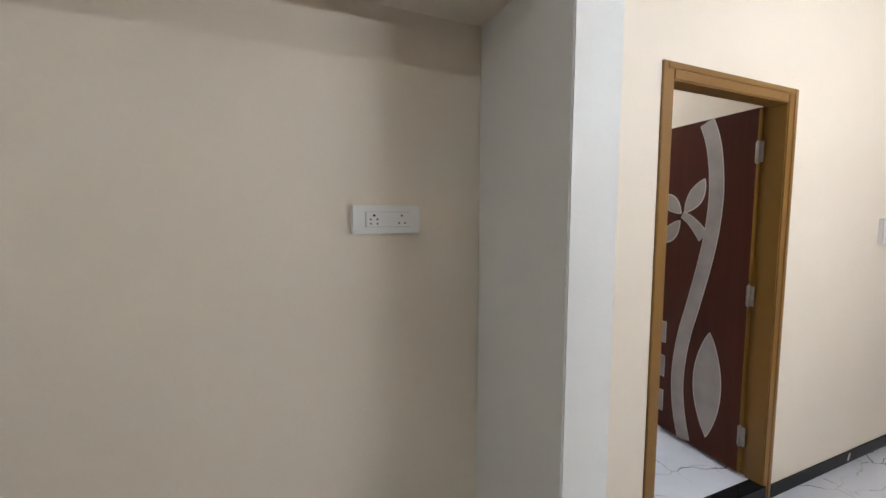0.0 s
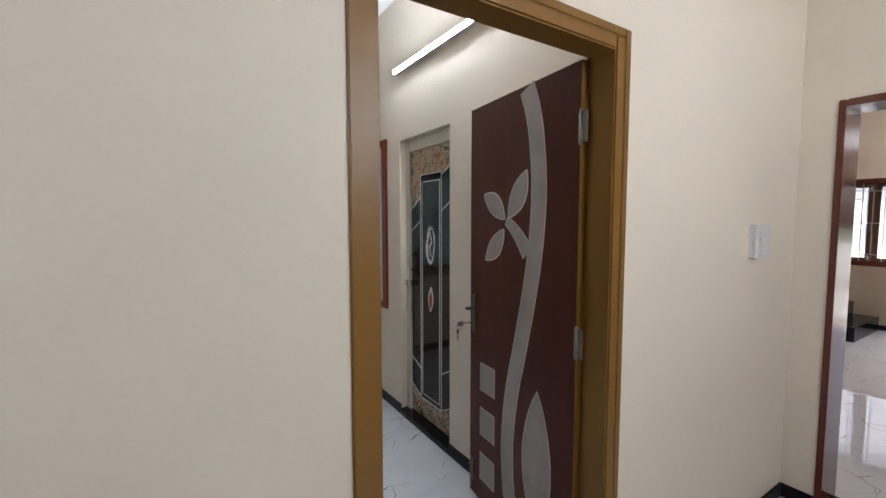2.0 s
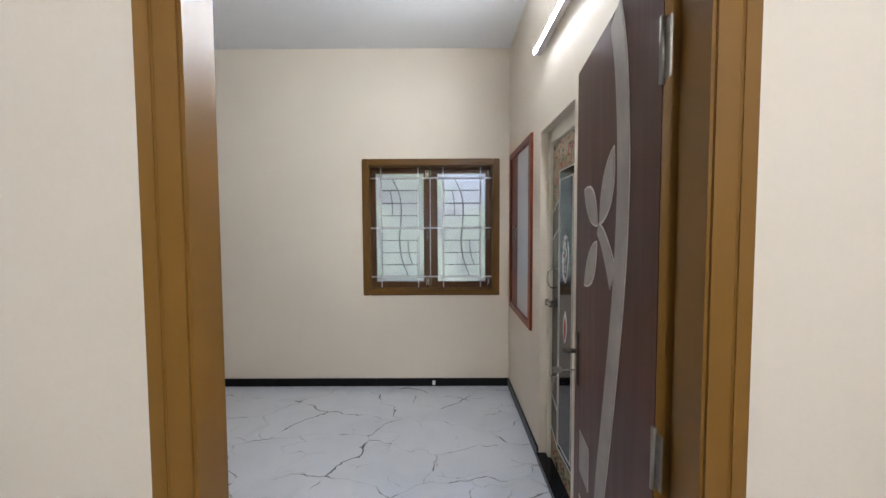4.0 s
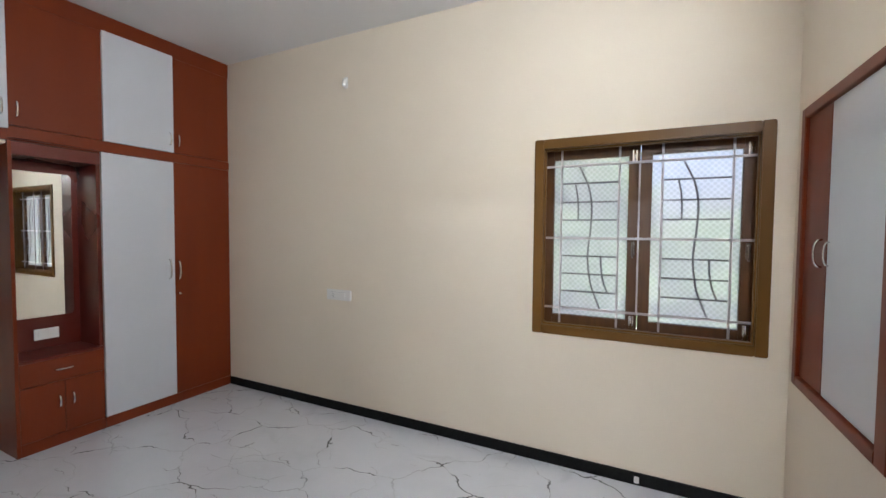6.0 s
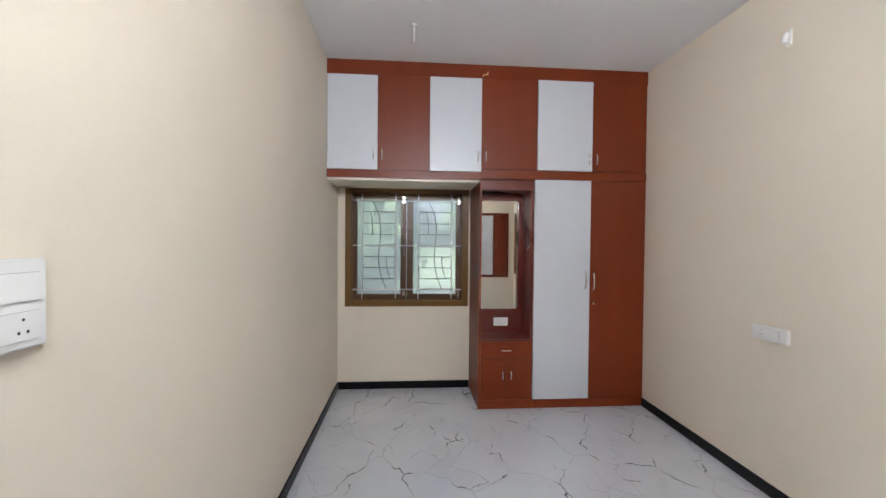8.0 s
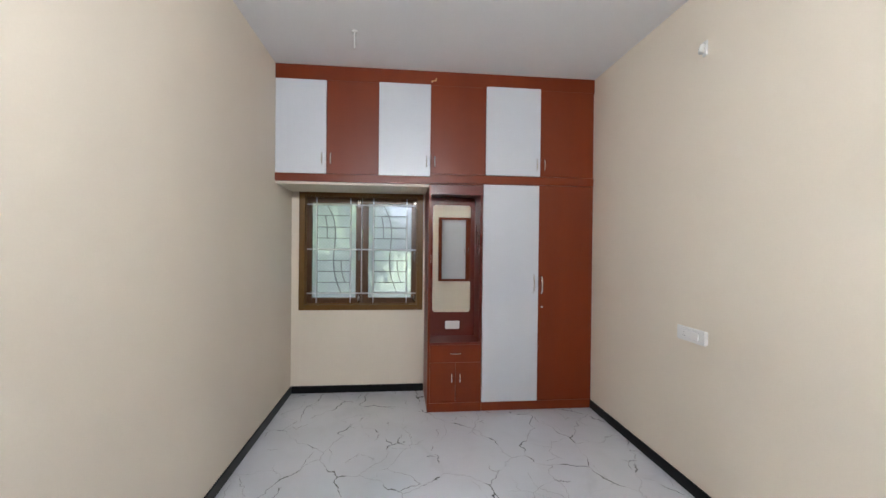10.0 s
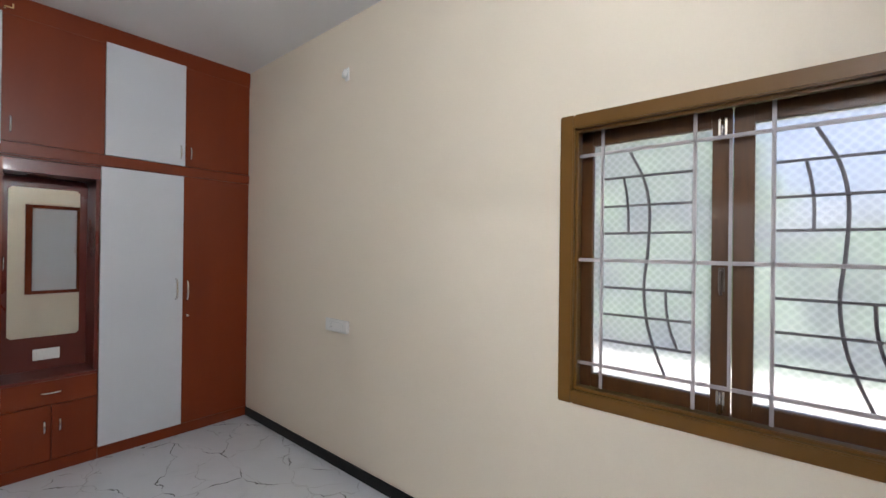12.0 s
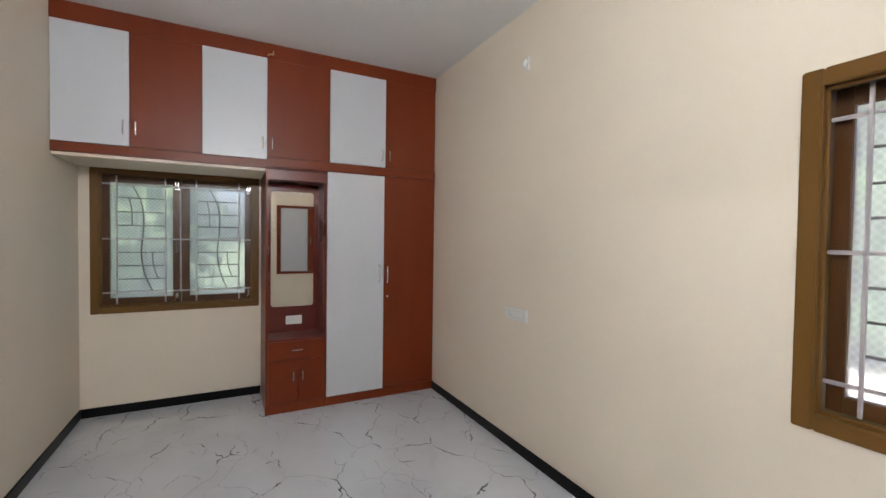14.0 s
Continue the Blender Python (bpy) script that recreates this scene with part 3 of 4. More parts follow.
def inlay(name, pts_in, pts_out, label=""):
    part("groove_edge", plate(bmesh.new(), pts_out, 0.0005, 0.0022), RIM, leaf)
    part(name, plate(bmesh.new(), pts_in, 0.0005, 0.0032), INLAY, leaf, label)


stem = smooth_line([(u + 0.03, z) for u, z in ((0.275, 2.022), (0.235, 1.92), (0.208, 1.80), (0.19, 1.62), (0.196, 1.45), (0.215, 1.30), (0.247, 1.14), (0.305, 0.90), (0.352, 0.72), (0.381, 0.55), (0.392, 0.40), (0.383, 0.25), (0.358, 0.12), (0.325, 0.005))], 5)
part("groove_edge", ribbon(bmesh.new(), stem, 0.0475, 0.0005, 0.0022), RIM, leaf)
part("stem_inlay", ribbon(bmesh.new(), stem, 0.0435, 0.0005, 0.0032), INLAY, leaf, "beige-grey sandblasted stem inlay")
twig = smooth_line([(0.447, 1.487 + DZ), (0.40, 1.462 + DZ), (0.345, 1.415 + DZ), (0.287, 1.35 + DZ)], 5)
nh = len(twig)
part("groove_edge", ribbon(bmesh.new(), twig, [0.021 + 0.021 * i / nh for i in range(nh)], 0.0004, 0.0020), RIM, leaf)
part("twig_inlay", ribbon(bmesh.new(), twig, [0.0175 + 0.020 * i / nh for i in range(nh)], 0.0004, 0.0036), INLAY, leaf)
for a, b, wd, ln in (((0.637, 1.615), (0.467, 1.50), 0.09, -0.1), ((0.307, 1.70), (0.433, 1.505), 0.098, -0.08), ((0.622, 1.298), (0.472, 1.446), 0.088, 0.1), ((0.216, 0.772), (0.207, 0.128), 0.178, 0.04)):
    va, vb = Vector(a) + Vector((-0.006, DZ)), Vector(b) + Vector((-0.006, DZ))
    d = (vb - va).normalized() * 0.008
    inlay("leaf_inlay", petal(va, vb, wd, ln), petal(va - d, vb + d, wd + 0.012, ln), "beige-grey sandblasted leaf inlay")
for z in (0.60, 0.363, 0.122):
    q = [(0.533, z), (0.659, z), (0.659, z + 0.138), (0.533, z + 0.138)]
    o = [(0.529, z - 0.004), (0.663, z - 0.004), (0.663, z + 0.142), (0.529, z + 0.142)]
    inlay("square_inlay", q, o, "beige-grey square inlay")
for z in (1.80, 1.02, 0.22):
    hg = part("hinge", B(((-0.004, -0.002, z - 0.055), (0.008, 0.0025, z + 0.055)), ((-0.036, -0.002, z - 0.055), (-0.010, 0.002, z + 0.055)), bev=0.0015), STEEL, leaf, "steel butt hinge")
    part("knuckle", tube(bmesh.new(), [(-0.007, 0.004, z - 0.062), (-0.007, 0.004, z + 0.062)], 0.006, 10), STEEL, hg)
for side, y0 in ((1, 0.0), (-1, -0.042)):
    hp = part("lock_plate", B(((0.705, y0, 0.885), (0.745, y0 + side * 0.007, 1.085)), bev=0.003), DARKSTEEL, leaf, "dark aged steel lock plate")
    bm = bmesh.new()
    tube(bm, [(0.725, y0, 1.02), (0.725, y0 + side * 0.045, 1.02), (0.70, y0 + side * 0.05, 1.022), (0.615, y0 + side * 0.05, 1.027)] if side < 0 else [(0.725, y0, 1.012), (0.725, y0 + side * 0.04, 1.012), (0.733, y0 + side * 0.045, 1.013), (0.735, y0 + side * 0.046, 1.017)], 0.009, 10)
    part("lever", bm, DARKSTEEL, hp, "steel door lever")
part("bolt", B(((0.728, 0.0, 0.07), (0.752, 0.007, 0.19)), ((0.736, 0.006, 0.03), (0.744, 0.014, 0.20)), ((0.733, 0.006, 0.155), (0.747, 0.02, 0.167)), bev=0.0015), STEEL, leaf, "aged steel tower bolt")
ks = thing("key_bunch", pose(-0.135, 0.645, 0.94), "small bunch of steel keys in the door lock", "keys")
part("key", B(((-0.05, -0.0012, -0.012), (-0.015, 0.0012, 0.012)), ((-0.014, -0.001, -0.003), (0.038, 0.001, 0.003)), bev=0.0005), STEEL, ks)
ring = [(-0.045 + 0.016 * math.cos(a * math.tau / 16), 0.004 * math.sin(a * math.tau / 8), -0.012 + 0.016 * math.sin(a * math.tau / 16)) for a in range(17)]
part("ring", tube(bmesh.new(), ring, 0.0013, 6), CHROME, ks)
part("key", B(((-0.055, 0.003, -0.05), (-0.038, 0.005, -0.027)), ((-0.05, 0.003, -0.085), (-0.044, 0.005, -0.05)), bev=0.0005), STEEL, ks)

# ---- framed opening to the front room ----
opening = thing("door_2", pose(1.44, -0.387, HF, 0, 0, -90), "red-brown wooden frame of an opening without leaf", "door frame", kind="structure")
ow2, oh2 = 1.103, 2.172
bm = bmesh.new()
for a, b in (((0, 0, 0), (0.03, 0.25, oh2)), ((ow2 - 0.03, 0, 0), (ow2, 0.25, oh2)), ((0.03, 0, oh2 - 0.036), (ow2 - 0.03, 0.25, oh2))):
    box(bm, a, b, 0.004)
part("door_frame", bm, REDFRAME, opening, "polished red-brown frame")

# ---- bathroom door ----
bath = thing("door_3", pose(0.0, 1.667, 0.045, 0, 0, -90), "closed glossy bathroom door printed with flowers", "door", kind="structure")
part("door_frame", B(((0, 0.045, 0), (0.062, 0.115, 2.018)), ((0.605, 0.045, 0), (0.667, 0.115, 2.018)), ((0.062, 0.045, 1.935), (0.605, 0.115, 2.018)), bev=0.004), PVC, bath, "beige plastic door frame")
pan = part("panel", B(((0.066, 0.062, 0.008), (0.601, 0.09, 1.931)), bev=0.002), BLACKGLOSS, bath, "black glossy printed panel")
L, R, Y = 0.066, 0.601, 0.062


def decal(name, pts, material, lift=0.0012, parent=pan, label=""):
    return part(name, plate(bmesh.new(), pts, Y - lift, Y + 0.001), material, parent, label)


def stroke(a, b, hw=0.0035, lift=0.0022):
    a, b = Vector(a), Vector(b)
    s = Vector((-(b - a).y, (b - a).x)).normalized() * hw
    decal("line", [tuple(a + s), tuple(b + s), tuple(b - s), tuple(a - s)], LINEWHITE, lift)


c0, c1 = 0.20, 0.475
decal("flower_border", [(L, 1.52), (c0 - 0.004, 1.60), (c0 - 0.004, 1.755), (c1 + 0.004, 1.755), (c1 + 0.004, 1.74), (R, 1.80), (R, 1.93), (L, 1.93)], FLORAL, label="red and green flower print")
decal("flower_border", [(L, 0.01), (R, 0.01), (R, 0.20), (c1 + 0.004, 0.14), (c0 - 0.004, 0.14), (L, 0.20)], FLORAL, label="red and green flower print")
decal("side_print", [(L, 1.18), (c0 - 0.004, 1.25), (c0 - 0.004, 1.595), (L, 1.515)], TEALGLOSS)
decal("side_print", [(c1 + 0.004, 1.15), (R, 1.15), (R, 1.79), (c1 + 0.004, 1.735)], TEALGLOSS)
decal("centre_print", [(c0 + 0.022, 1.12), (c1 - 0.022, 1.12), (c1 - 0.022, 1.70), (c0 + 0.022, 1.70)], TEALGLOSS)
for q in (((c0, 0.145), (c0, 1.755)), ((c1, 0.145), (c1, 1.755)), ((c0, 1.755), (c1, 1.755)), ((c0, 0.145), (c1, 0.145)),
          ((c0 + 0.022, 0.18), (c0 + 0.022, 1.705)), ((c1 - 0.022, 0.18), (c1 - 0.022, 1.705)), ((c0 + 0.022, 1.705), (c1 - 0.022, 1.705)), ((c0 + 0.022, 0.18), (c1 - 0.022, 0.18)),
          ((L, 1.517), (c0 - 0.004, 1.598)), ((L, 1.36), (c0 - 0.004, 1.43)), ((c1 + 0.004, 1.737), (R, 1.797)), ((c1 + 0.004, 1.50), (R, 1.57)),
          ((L, 0.42), (c0 - 0.004, 0.36)), ((L, 0.21), (c0 - 0.004, 0.15)), ((c1 + 0.004, 0.40), (R, 0.47)), ((c1 + 0.004, 0.15), (R, 0.21))):
    stroke(*q)
cm = (c0 + c1) / 2
loop = [(cm + 0.048 * math.cos(a * math.tau / 28) * (1 + 0.15 * math.sin(a * math.tau / 14)), 1.265 + 0.12 * math.sin(a * math.tau / 28)) for a in range(29)]
part("swirl_print", ribbon(bmesh.new(), loop, [0.006 + 0.009 * abs(math.sin(i * math.pi / 28)) for i in range(29)], Y - 0.0022, Y + 0.001), MOTIF, pan, "white swirl print")
part("swirl_print", ribbon(bmesh.new(), smooth_line([(cm - 0.01, 1.355), (cm + 0.012, 1.29), (cm - 0.012, 1.25), (cm + 0.005, 1.19)], 5), 0.007, Y - 0.0022, Y + 0.001), MOTIF, pan)
part("petal_print", plate(bmesh.new(), petal((cm + 0.004, 0.98), (cm - 0.004, 0.80), 0.07), Y - 0.0018, Y + 0.001), LINEWHITE, pan, "red and white petal print")
part("petal_print", plate(bmesh.new(), petal((cm + 0.003, 0.945), (cm - 0.003, 0.815), 0.04), Y - 0.0026, Y + 0.001), REDPRINT, pan, "red petal")
bow_handle(bath, 0.085, 0.06, 1.13, 0.12, True, 0.035, 0.005)
part("latch", B(((0.01, 0.03, 0.965), (0.115, 0.045, 0.985)), ((0.02, 0.025, 0.955), (0.045, 0.06, 0.995)), ((0.085, 0.03, 0.955), (0.105, 0.062, 0.995)), bev=0.003), CHROME, bath, "chrome sliding latch")

# ---- wall cupboard by the bathroom door ----
cup = thing("wall_cupboard", pose(0.0, 2.79, 0.775, 0, 0, -90), "recessed wall cupboard with one white and one red-brown shutter", "cupboard")
cw, ch = 0.905, 1.338
part("frame", B(((0, -0.018, 0), (0.05, 0.03, ch)), ((cw - 0.075, -0.018, 0), (cw, 0.03, ch)), ((0.05, -0.018, 0), (cw - 0.075, 0.03, 0.048)), ((0.05, -0.018, ch - 0.048), (cw - 0.075, 0.03, ch)), bev=0.003), REDWOOD, cup)
part("body", B(((0.02, 0.03, 0.03), (0.05, 0.22, ch - 0.03)), ((cw - 0.05, 0.03, 0.03), (cw - 0.02, 0.22, ch - 0.03)), ((0.02, 0.2, 0.03), (cw - 0.02, 0.225, ch - 0.03)), ((0.05, 0.03, 0.03), (cw - 0.05, 0.2, 0.05)), ((0.05, 0.03, ch - 0.05), (cw - 0.05, 0.2, ch - 0.03))), REDFRAME, cup)
dr = part("shutter", B(((0.053, -0.002, 0.052), (0.325, 0.016, ch - 0.052)), bev=0.002), REDWOOD, cup, "red-brown shutter")
bow_handle(dr, 0.275, -0.002, 0.655, 0.12, True, 0.03, 0.0045)
dw = part("shutter", B(((0.329, -0.002, 0.052), (cw - 0.078, 0.016, ch - 0.052)), bev=0.002), WHITELAM, cup, "white shutter")
bow_handle(dw, 0.352, -0.002, 0.655, 0.10, True, 0.02, 0.0035)

# ---- wardrobe wall ----
XFRONT = -4.327
loft = thing("loft_cabinet", pose(XFRONT, 0.0, 2.07, 0, 0, 90), "ceiling-height loft cabinet with red-brown and white shutters", "cabinet")
lh, D = H - 2.07, 0.583
part("body", B(((0.0, 0.02, 0.002), (0.018, D, lh)), ((2.882, 0.02, 0.002), (2.9, D, lh)), ((0.018, 0.02, 0.004), (2.882, D, 0.022)), ((0.018, 0.02, lh - 0.02), (2.882, D, lh)), ((0.018, D - 0.01, 0.022), (2.882, D, lh - 0.02))), REDWOOD, loft)
part("lower_band", B(((0.0, 0.0, 0.0), (1.348, 0.02, 0.068)), ((1.348, 0.0, 0.016), (2.9, 0.02, 0.092)), bev=0.0015), REDWOOD, loft)
part("top_band", B(((0.0, 0.0, lh - 0.128), (2.9, 0.02, lh)), bev=0.0015), REDWOOD, loft)
edges = (0.003, 0.437, 0.894, 1.357, 1.868, 2.38, 2.897)
for i in range(6):
    white = i % 2 == 0
    zb = 0.072 if i < 3 else 0.096
    fr = -0.006 if white else 0.004
    s = part("shutter", B(((edges[i] + 0.0015, fr, zb), (edges[i + 1] - 0.0015, 0.019, lh - 0.131 + 0.004 * i)), bev=0.0015), WHITELAM if white else REDWOOD, loft, "white shutter" if white else "red-brown shutter")
    bow_handle(s, edges[i + 1] - 0.035 if white else edges[i] + 0.04, fr, 0.205, 0.10, True, 0.024, 0.0055)
part("hook", tube(bmesh.new(), [(1.365, 0.0, lh - 0.10), (1.365, -0.03, lh - 0.10), (1.40, -0.035, lh - 0.10), (1.40, -0.035, lh - 0.075)], 0.005, 8), BRASS, loft, "small brass hook")

rob = thing("wardrobe", pose(XFRONT, 1.847, 0.0, 0, 0, 90), "tall wardrobe with one white and one red-brown door", "wardrobe")
ww, wh = 1.053, 2.084
part("body", B(((0.0, 0.02, 0.0), (0.018, D, wh)), ((ww - 0.018, 0.02, 0.0), (ww, D, wh)), ((0.018, 0.02, 0.07), (ww - 0.018, D, 0.09)), ((0.018, D - 0.01, 0.09), (ww - 0.018, D, wh)), ((0.018, 0.02, wh - 0.02), (ww - 0.018, D - 0.01, wh))), REDWOOD, rob)
part("plinth", B(((0.0, 0.0, 0.0), (ww, 0.02, 0.08)), bev=0.0015), REDWOOD, rob)
d1 = part("door", B(((0.002, -0.006, 0.083), (0.525, 0.019, wh - 0.004)), bev=0.0015), WHITELAM, rob, "white door")
bow_handle(d1, 0.478, -0.006, 1.175, 0.16, True, 0.032, 0.007)
d2 = part("door", B(((0.528, 0.002, 0.083), (ww - 0.003, 0.019, wh - 0.002)), bev=0.0015), REDWOOD, rob, "red-brown door")
bow_handle(d2, 0.558, 0.002, 1.16, 0.16, True, 0.032, 0.007)
part("lock", tube(bmesh.new(), [(0.558, 0.002, 0.962), (0.558, -0.012, 0.962), (0.558, -0.026, 0.955)], 0.008, 10), CHROME, d2, "chrome cupboard lock")

dress = thing("dressing_unit", pose(XFRONT, 1.348, 0.0, 0, 0, 90), "dressing unit with mirror, drawer and two small doors", "dressing table")
dw_, sh = 0.497, 0.633
part("side_panel", B(((0.0, 0.0, 0.0), (0.02, D, 2.068)), bev=0.0015), REDWOOD, dress)
part("carcass", B(((0.02, 0.02, 0.0), (dw_, D, 0.07)), ((0.02, D - 0.02, 0.07), (dw_, D, sh - 0.02)), ((dw_ - 0.018, 0.02, 0.07), (dw_ - 0.001, D - 0.02, sh - 0.02))), REDWOOD, dress)
part("plinth", B(((0.02, 0.0, 0.0), (dw_ - 0.001, 0.02, 0.08)), bev=0.0015), REDWOOD, dress)
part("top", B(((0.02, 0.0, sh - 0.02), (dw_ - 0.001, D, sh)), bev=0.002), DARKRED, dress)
dq = part("drawer", B(((0.022, 0.001, 0.452), (dw_ - 0.004, 0.02, sh - 0.022)), bev=0.0015), REDWOOD, dress)
bow_handle(dq, 0.255, 0.001, 0.535, 0.10, False, 0.026, 0.006)
for x0, x1, hx in ((0.022, 0.256, 0.222), (0.259, dw_ - 0.004, 0.298)):
    dd = part("door", B(((x0, 0.001, 0.083), (x1, 0.02, 0.449)), bev=0.0015), REDWOOD, dress)
    bow_handle(dd, hx, 0.001, 0.31, 0.08, True, 0.028, 0.0065)
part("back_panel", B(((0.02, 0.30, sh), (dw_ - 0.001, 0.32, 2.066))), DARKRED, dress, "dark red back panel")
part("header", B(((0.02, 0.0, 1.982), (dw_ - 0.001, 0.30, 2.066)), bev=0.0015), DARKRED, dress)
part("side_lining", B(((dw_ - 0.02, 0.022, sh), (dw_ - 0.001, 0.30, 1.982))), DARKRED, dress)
mx0, mx1, mz0, mz1, cc = 0.062, 0.432, 0.868, 1.912, 0.018
mirror_pts = [(mx0 + cc, mz0), (mx1 - cc, mz0), (mx1, mz0 + cc), (mx1, mz1 - cc), (mx1 - cc, mz1), (mx0 + cc, mz1), (mx0, mz1 - cc), (mx0, mz0 + cc)]
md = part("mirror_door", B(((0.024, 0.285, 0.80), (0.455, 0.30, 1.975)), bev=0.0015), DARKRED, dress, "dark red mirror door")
part("mirror", plate(bmesh.new(), mirror_pts, 0.279, 0.286), MIRROR, md, "silvered mirror with cut corners")
bow_handle(md, 0.043, 0.285, 1.385, 0.10, True, 0.02, 0.004)
sp = thing("socket_plate", pose(-4.607, 1.535, 0.708, 0, 0, 90), "white socket plate under the mirror", "socket", "socket plates")
part("plate", B(((0, -0.032, 0), (0.14, -0.022, 0.078)), bev=0.003), PLASTIC, sp)
part("insert", B(((0.02, -0.035, 0.018), (0.12, -0.031, 0.06)), bev=0.001), PLASTIC, sp)


# ---- switches, sockets, holders ----
def switch_box(name, m, w, h, cells, label, holes=(), stand=0.0):
    """Plate with rockers; stand is the depth of the back box that lifts it off the wall."""
    t = thing(name, m, label, "switch", "wall switches and sockets")
    part("plate", B(((0, -0.014, 0), (w, 0.0, h)), bev=0.004), PLASTIC, t, "white plastic plate")
    for x0, z0, x1, z1 in cells:
        part("rocker", B(((x0, -0.019, z0), (x1, -0.0135, z1)), bev=0.0015), PLASTIC, t)
        part("shadow_gap", B(((x0 - 0.0012, -0.0148, z0 - 0.0015), (x1 + 0.0012, -0.013, z1 + 0.0012))), GREYPLASTIC, t)
    for x, z, r in holes:
        part("pin_hole", tube(bmesh.new(), [(x, -0.0196, z), (x, -0.0185, z)], r, 8), DARKHOLE, t)
    if stand:
        part("back_box", B(((0.004, -0.001, 0.004), (w - 0.004, stand, h - 0.004)), bev=0.003), PLASTIC, t)
    return t


switch_box("socket_plate", pose(-2.384, -0.235, 1.407, 0, 0, 0), 0.218, 0.087, [(0.043, 0.022, 0.182, 0.066)], "white double socket plate on the niche wall",
           [(0.068, 0.056, 0.004), (0.058, 0.044, 0.003), (0.078, 0.044, 0.003), (0.058, 0.031, 0.003), (0.078, 0.031, 0.003), (0.156, 0.056, 0.0035), (0.147, 0.033, 0.003), (0.166, 0.033, 0.003)])
switch_box("socket_plate", pose(-3.085, YN - 0.012, 0.937), 0.248, 0.088, [(0.05, 0.02, 0.198, 0.068)], "white socket plate low on the bedroom wall", [(0.075, 0.055, 0.003), (0.067, 0.034, 0.003), (0.083, 0.034, 0.003)], 0.012)
switch_box("switch_board", pose(-1.255, 0.012, 1.313, 0, 0, 180), 0.257, 0.166, [(0.02, 0.088, 0.128, 0.14), (0.131, 0.088, 0.239, 0.14), (0.02, 0.017, 0.128, 0.069), (0.131, 0.017, 0.239, 0.069)], "white switchboard beside the bedroom door",
           [(0.2, 0.056, 0.003), (0.191, 0.033, 0.003), (0.209, 0.033, 0.003)], 0.012)
switch_box("switch_board", pose(0.885, -0.257, 1.30), 0.16, 0.165, [(0.024, 0.118, 0.136, 0.15), (0.036, 0.016, 0.13, 0.104)], "white switch box on the hall wall", (), 0.022)
switch_box("switch_board", pose(XF, -0.455, 1.415, 0, 0, -90), 0.235, 0.085, [(0.03, 0.02, 0.205, 0.065)], "white switch plate in the front room")

hold = thing("lamp_holder", pose(-2.895, YN, 2.707), "white angled lamp holder on the wall", "lamp holder")
part("base", B(((-0.02, -0.012, -0.045), (0.02, 0.0, 0.045)), bev=0.004), PLASTIC, hold)
part("socket", tube(bmesh.new(), [(0.0, -0.01, 0.022), (0.0, -0.022, 0.016), (0.0, -0.03, -0.005), (0.0, -0.033, -0.03)], [0.012, 0.016, 0.016, 0.015], 16), PLASTIC, hold)
hk = thing("ceiling_hook", pose(-3.70, 0.745, H - 0.13), "short white fan rod hanging from the ceiling", "ceiling hook")
part("rod", tube(bmesh.new(), [(0, 0, 0.0), (0, 0, 0.13)], 0.0075, 10), PLASTIC, hk)
part("cup", tube(bmesh.new(), [(0, 0, 0.118), (0, 0, 0.13)], 0.02, 14), PLASTIC, hk)


def tube_light(m, length, mat_glow, label):
    """Looks out along -y from the wall; origin at the middle of the fitting."""
    t = thing("tube_light", m, label, "tube light", "tube lights")
    half = length / 2
    part("batten", B(((-half, -0.026, -0.018), (half, 0.0, 0.018)), ((-half, -0.0355, 0.0162), (half, -0.001, 0.0185)), ((-half, -0.0355, -0.0185), (half, -0.001, -0.0162))), PLASTIC, t, "white batten")
    for q in (-1, 1):
        part("cap", B(((q * half - 0.012, -0.046, -0.0185), (q * half + 0.012, -0.0005, 0.0185)), bev=0.003), PLASTIC, t)
    bow = [(-0.016 + 0.004 * k, -0.027 - 0.016 * math.cos(math.pi * (k - 4) / 9)) for k in range(9)]
    bm = bmesh.new()
    ends = [[bm.verts.new((x, y, z)) for z, y in [(-0.016, -0.0262), *bow, (0.016, -0.0262)]] for x in (-half + 0.012, half - 0.012)]
    for k in range(10):
        bm.faces.new((ends[0][k], ends[1][k], ends[1][k + 1], ends[0][k + 1]))
    for e in ends:
        bm.faces.new(e)
    part("lamp", bm, mat_glow, t, "glowing white diffuser")
    return t


tube_light(pose(0.0, 1.10, 2.555, 0, 0, -90), 1.18, glow("tube_glow_bedroom", (0.95, 0.98, 1.0), TUBE_BED), "lit white tube light on the bedroom wall")
# Added fill lamp on the unseen south wall, set to brighten the hall.
tube_light(pose(-0.1, -2.7, 2.3, 0, 0, 180), 1.18, glow("fill_glow_hall", (0.97, 0.98, 1.0), FILL_HALL), "added white fill tube light on the unseen hall wall")
# Second unseen fill lamp, added to lift the stub's west face and the niche.
tube_light(pose(-3.6, -2.7, 2.8, 0, 0, 180), 1.18, glow("fill_glow_hall_west", (0.9, 0.97, 1.0), FILL_HALL_WEST), "added cool white fill tube light on the unseen hall wall")
tube_light(pose(XF, -0.43, 2.67, 0, 0, -90), 1.21, glow("tube_glow_living", (1.0, 0.97, 0.97), TUBE_LIVING), "lit white tube light in the front room")
bulb = thing("bulb", pose(XF, -0.43, 2.82), "small lit round bulb in a white wall holder", "bulb")
part("base", B(((-0.035, -0.015, -0.035), (0.0, 0.035, 0.035)), bev=0.004), PLASTIC, bulb)
part("holder", tube(bmesh.new(), [(-0.015, 0, 0), (-0.06, 0, 0.0)], 0.018, 14), PLASTIC, bulb)
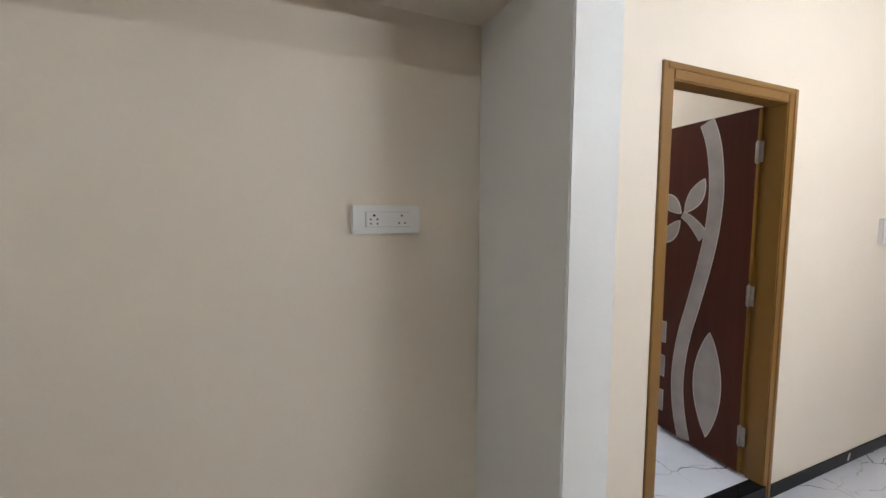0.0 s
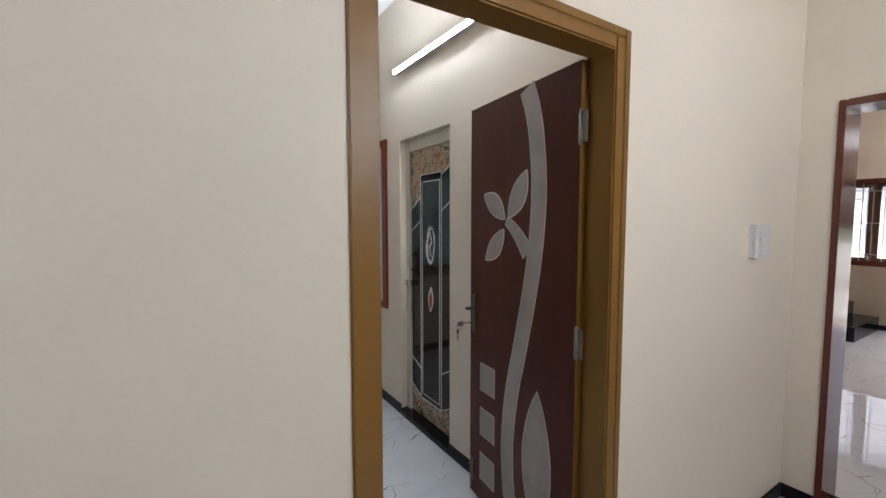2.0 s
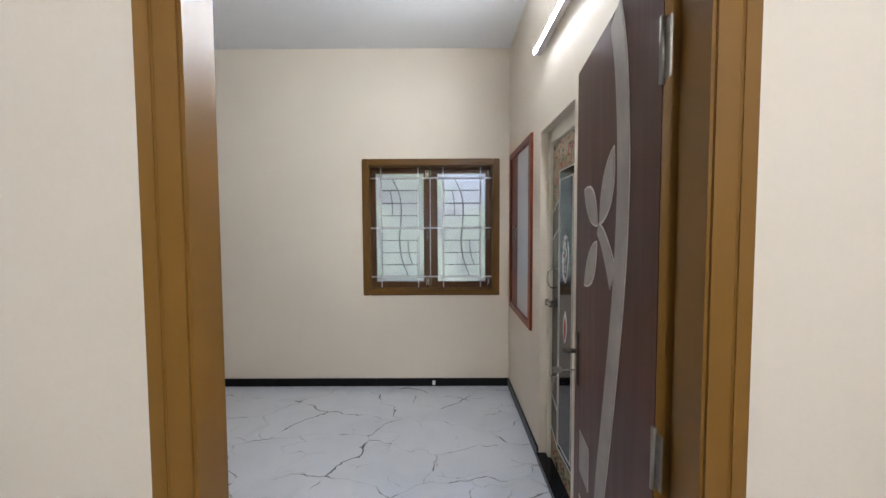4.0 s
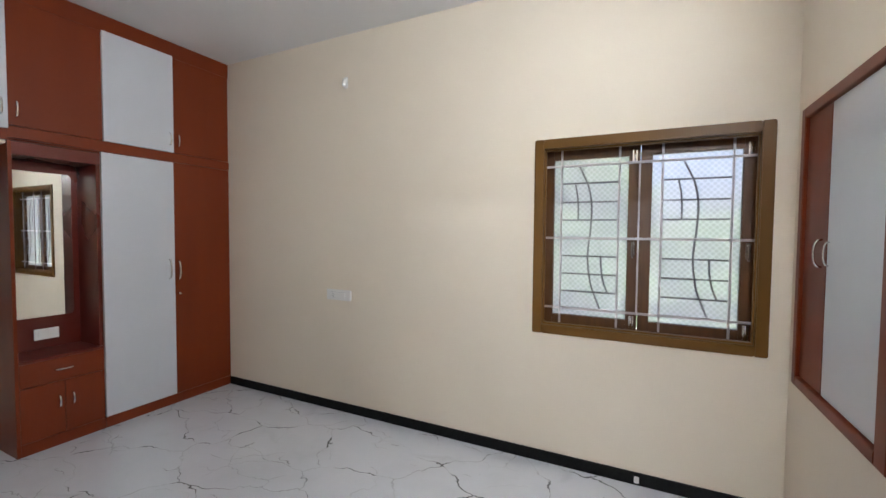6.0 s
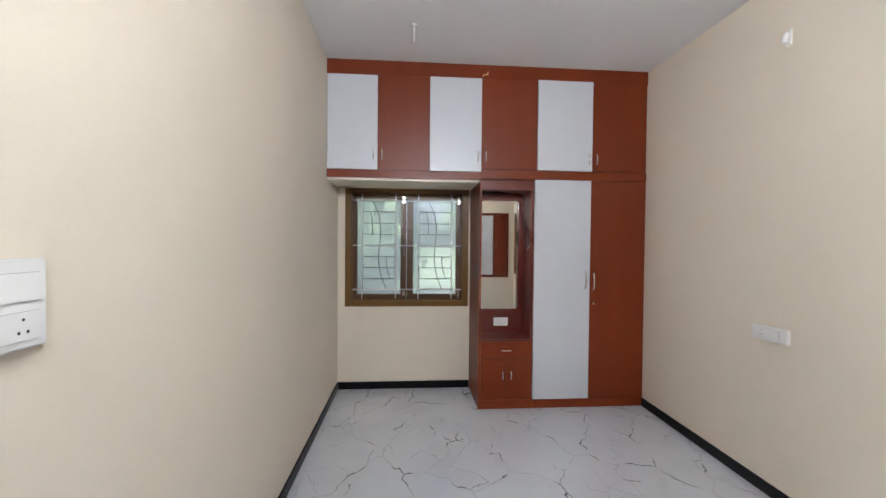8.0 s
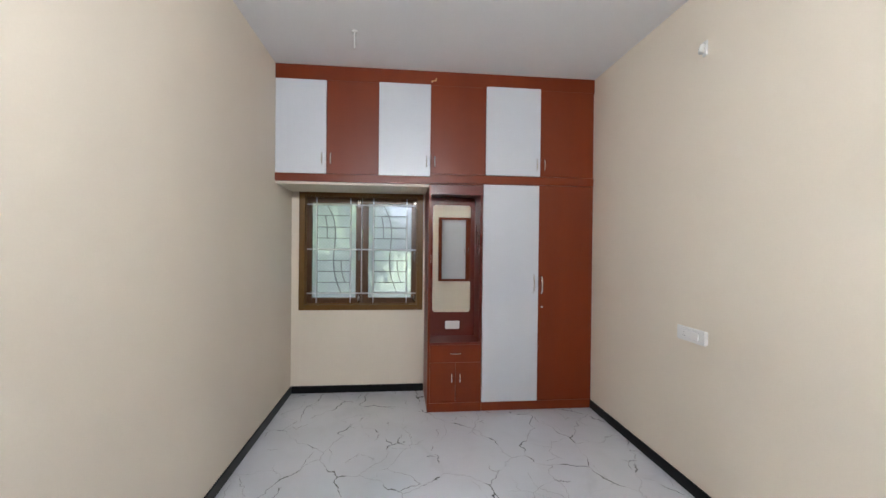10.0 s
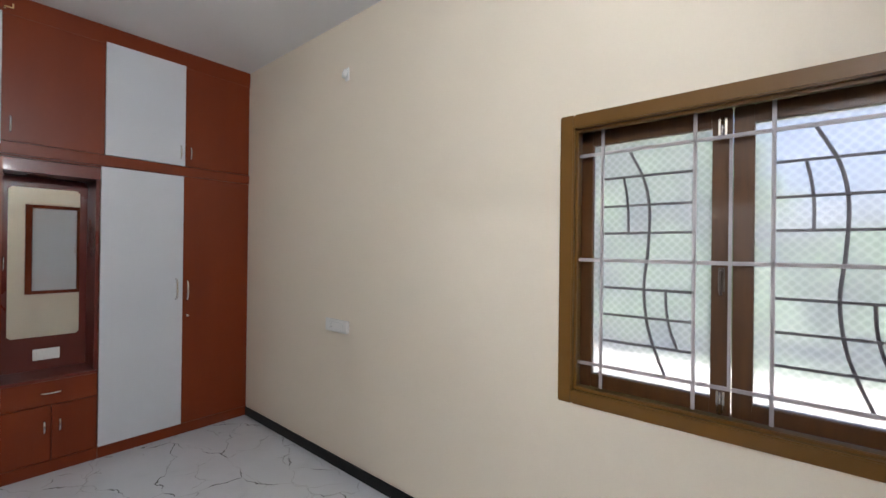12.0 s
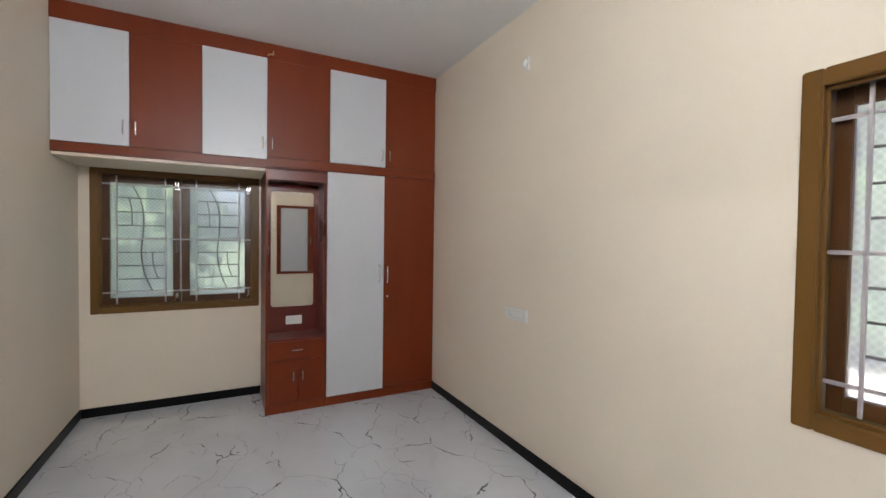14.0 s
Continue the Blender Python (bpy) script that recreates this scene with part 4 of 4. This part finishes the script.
part("globe", tube(bmesh.new(), [(-0.058, 0, 0), (-0.068, 0, 0), (-0.085, 0, 0), (-0.102, 0, 0), (-0.11, 0, 0)], [0.014, 0.024, 0.03, 0.022, 0.006], 16), glow("bulb_glow", (1, 0.96, 0.9), 10), bulb)

# ---- front room: gate and stairs ----
gate = thing("door_4", pose(XF - 0.01, -1.06, HF, 0, 0, -90), "front door frame with ornamental iron grille door", "door", kind="structure")
part("door_frame", B(((0, 0, 0), (0.09, 0.16, 2.155)), ((1.0, 0, 0), (1.09, 0.16, 2.155)), ((0.09, 0, 2.065), (1.0, 0.16, 2.155)), bev=0.004), REDFRAME, gate, "red-brown door frame")
part("gate_rail", B(((0.095, 0.07, 0.03), (0.995, 0.09, 0.06)), ((0.095, 0.07, 2.02), (0.995, 0.09, 2.05)), ((0.095, 0.07, 0.03), (0.125, 0.09, 2.05)), ((0.965, 0.07, 0.03), (0.995, 0.09, 2.05))), STEEL, gate)
for k in range(1, 8):
    x = 0.125 + k * 0.105
    part("bar", B(((x - 0.006, 0.074, 0.06), (x + 0.006, 0.086, 2.02))), GRILLEPAINT, gate)
for k in range(1, 15):
    z = 0.06 + k * 0.131
    part("bar", B(((0.125, 0.076, z - 0.005), (0.965, 0.084, z + 0.005))), GRILLEPAINT, gate)
for x, z, r in ((0.24, 0.88, 0.15), (0.2, 0.56, 0.09), (0.36, 0.55, 0.08), (0.28, 0.35, 0.09), (0.62, 0.6, 0.12)):
    rng = [(x + r * math.cos(a * math.tau / 20), z + r * 0.75 * math.sin(a * math.tau / 20)) for a in range(21)]
    part("scroll", ribbon(bmesh.new(), rng, 0.01, 0.06, 0.07), GREYPLASTIC, gate, "grey iron scroll")
    part("rosette", plate(bmesh.new(), [(x + r * 0.45 * math.cos(a * math.tau / 14) * (1 + 0.2 * (a % 2)), z + r * 0.4 * math.sin(a * math.tau / 14) * (1 + 0.2 * (a % 2))) for a in range(14)], 0.058, 0.07), DARKRED, gate, "red iron rosette")

stairs = thing("staircase", pose(5.85, 0.44, HF), "black granite staircase against the wall", "staircase")
for k in range(7):
    part("step", B(((0.0, 0.27 * k, 0.0), (1.138, 1.95, 0.19 * (k + 1)))) if k == 0 else B(((0.0, 0.27 * k, 0.19 * k), (1.138, 1.95, 0.19 * (k + 1)))), GRANITE, stairs)

# ---- scraps ----
scrap = thing("paper_scrap", pose(-0.70, YN - 0.0125, 0.012), "small white paper sticker on the black skirting", "paper", "paper scraps")
part("sheet", B(((-0.014, -0.0015, 0.0), (0.014, -0.0002, 0.042)), bev=0.0003), PLASTIC, scrap)
scrap2 = thing("paper_scrap", pose(0.72, -0.248, HF + 0.02, 0, 25, 0), "torn white paper bit on the hall skirting", "paper", "paper scraps")
part("sheet", B(((-0.008, -0.0015, 0.0), (0.012, -0.0002, 0.05)), bev=0.0003), PLASTIC, scrap2)
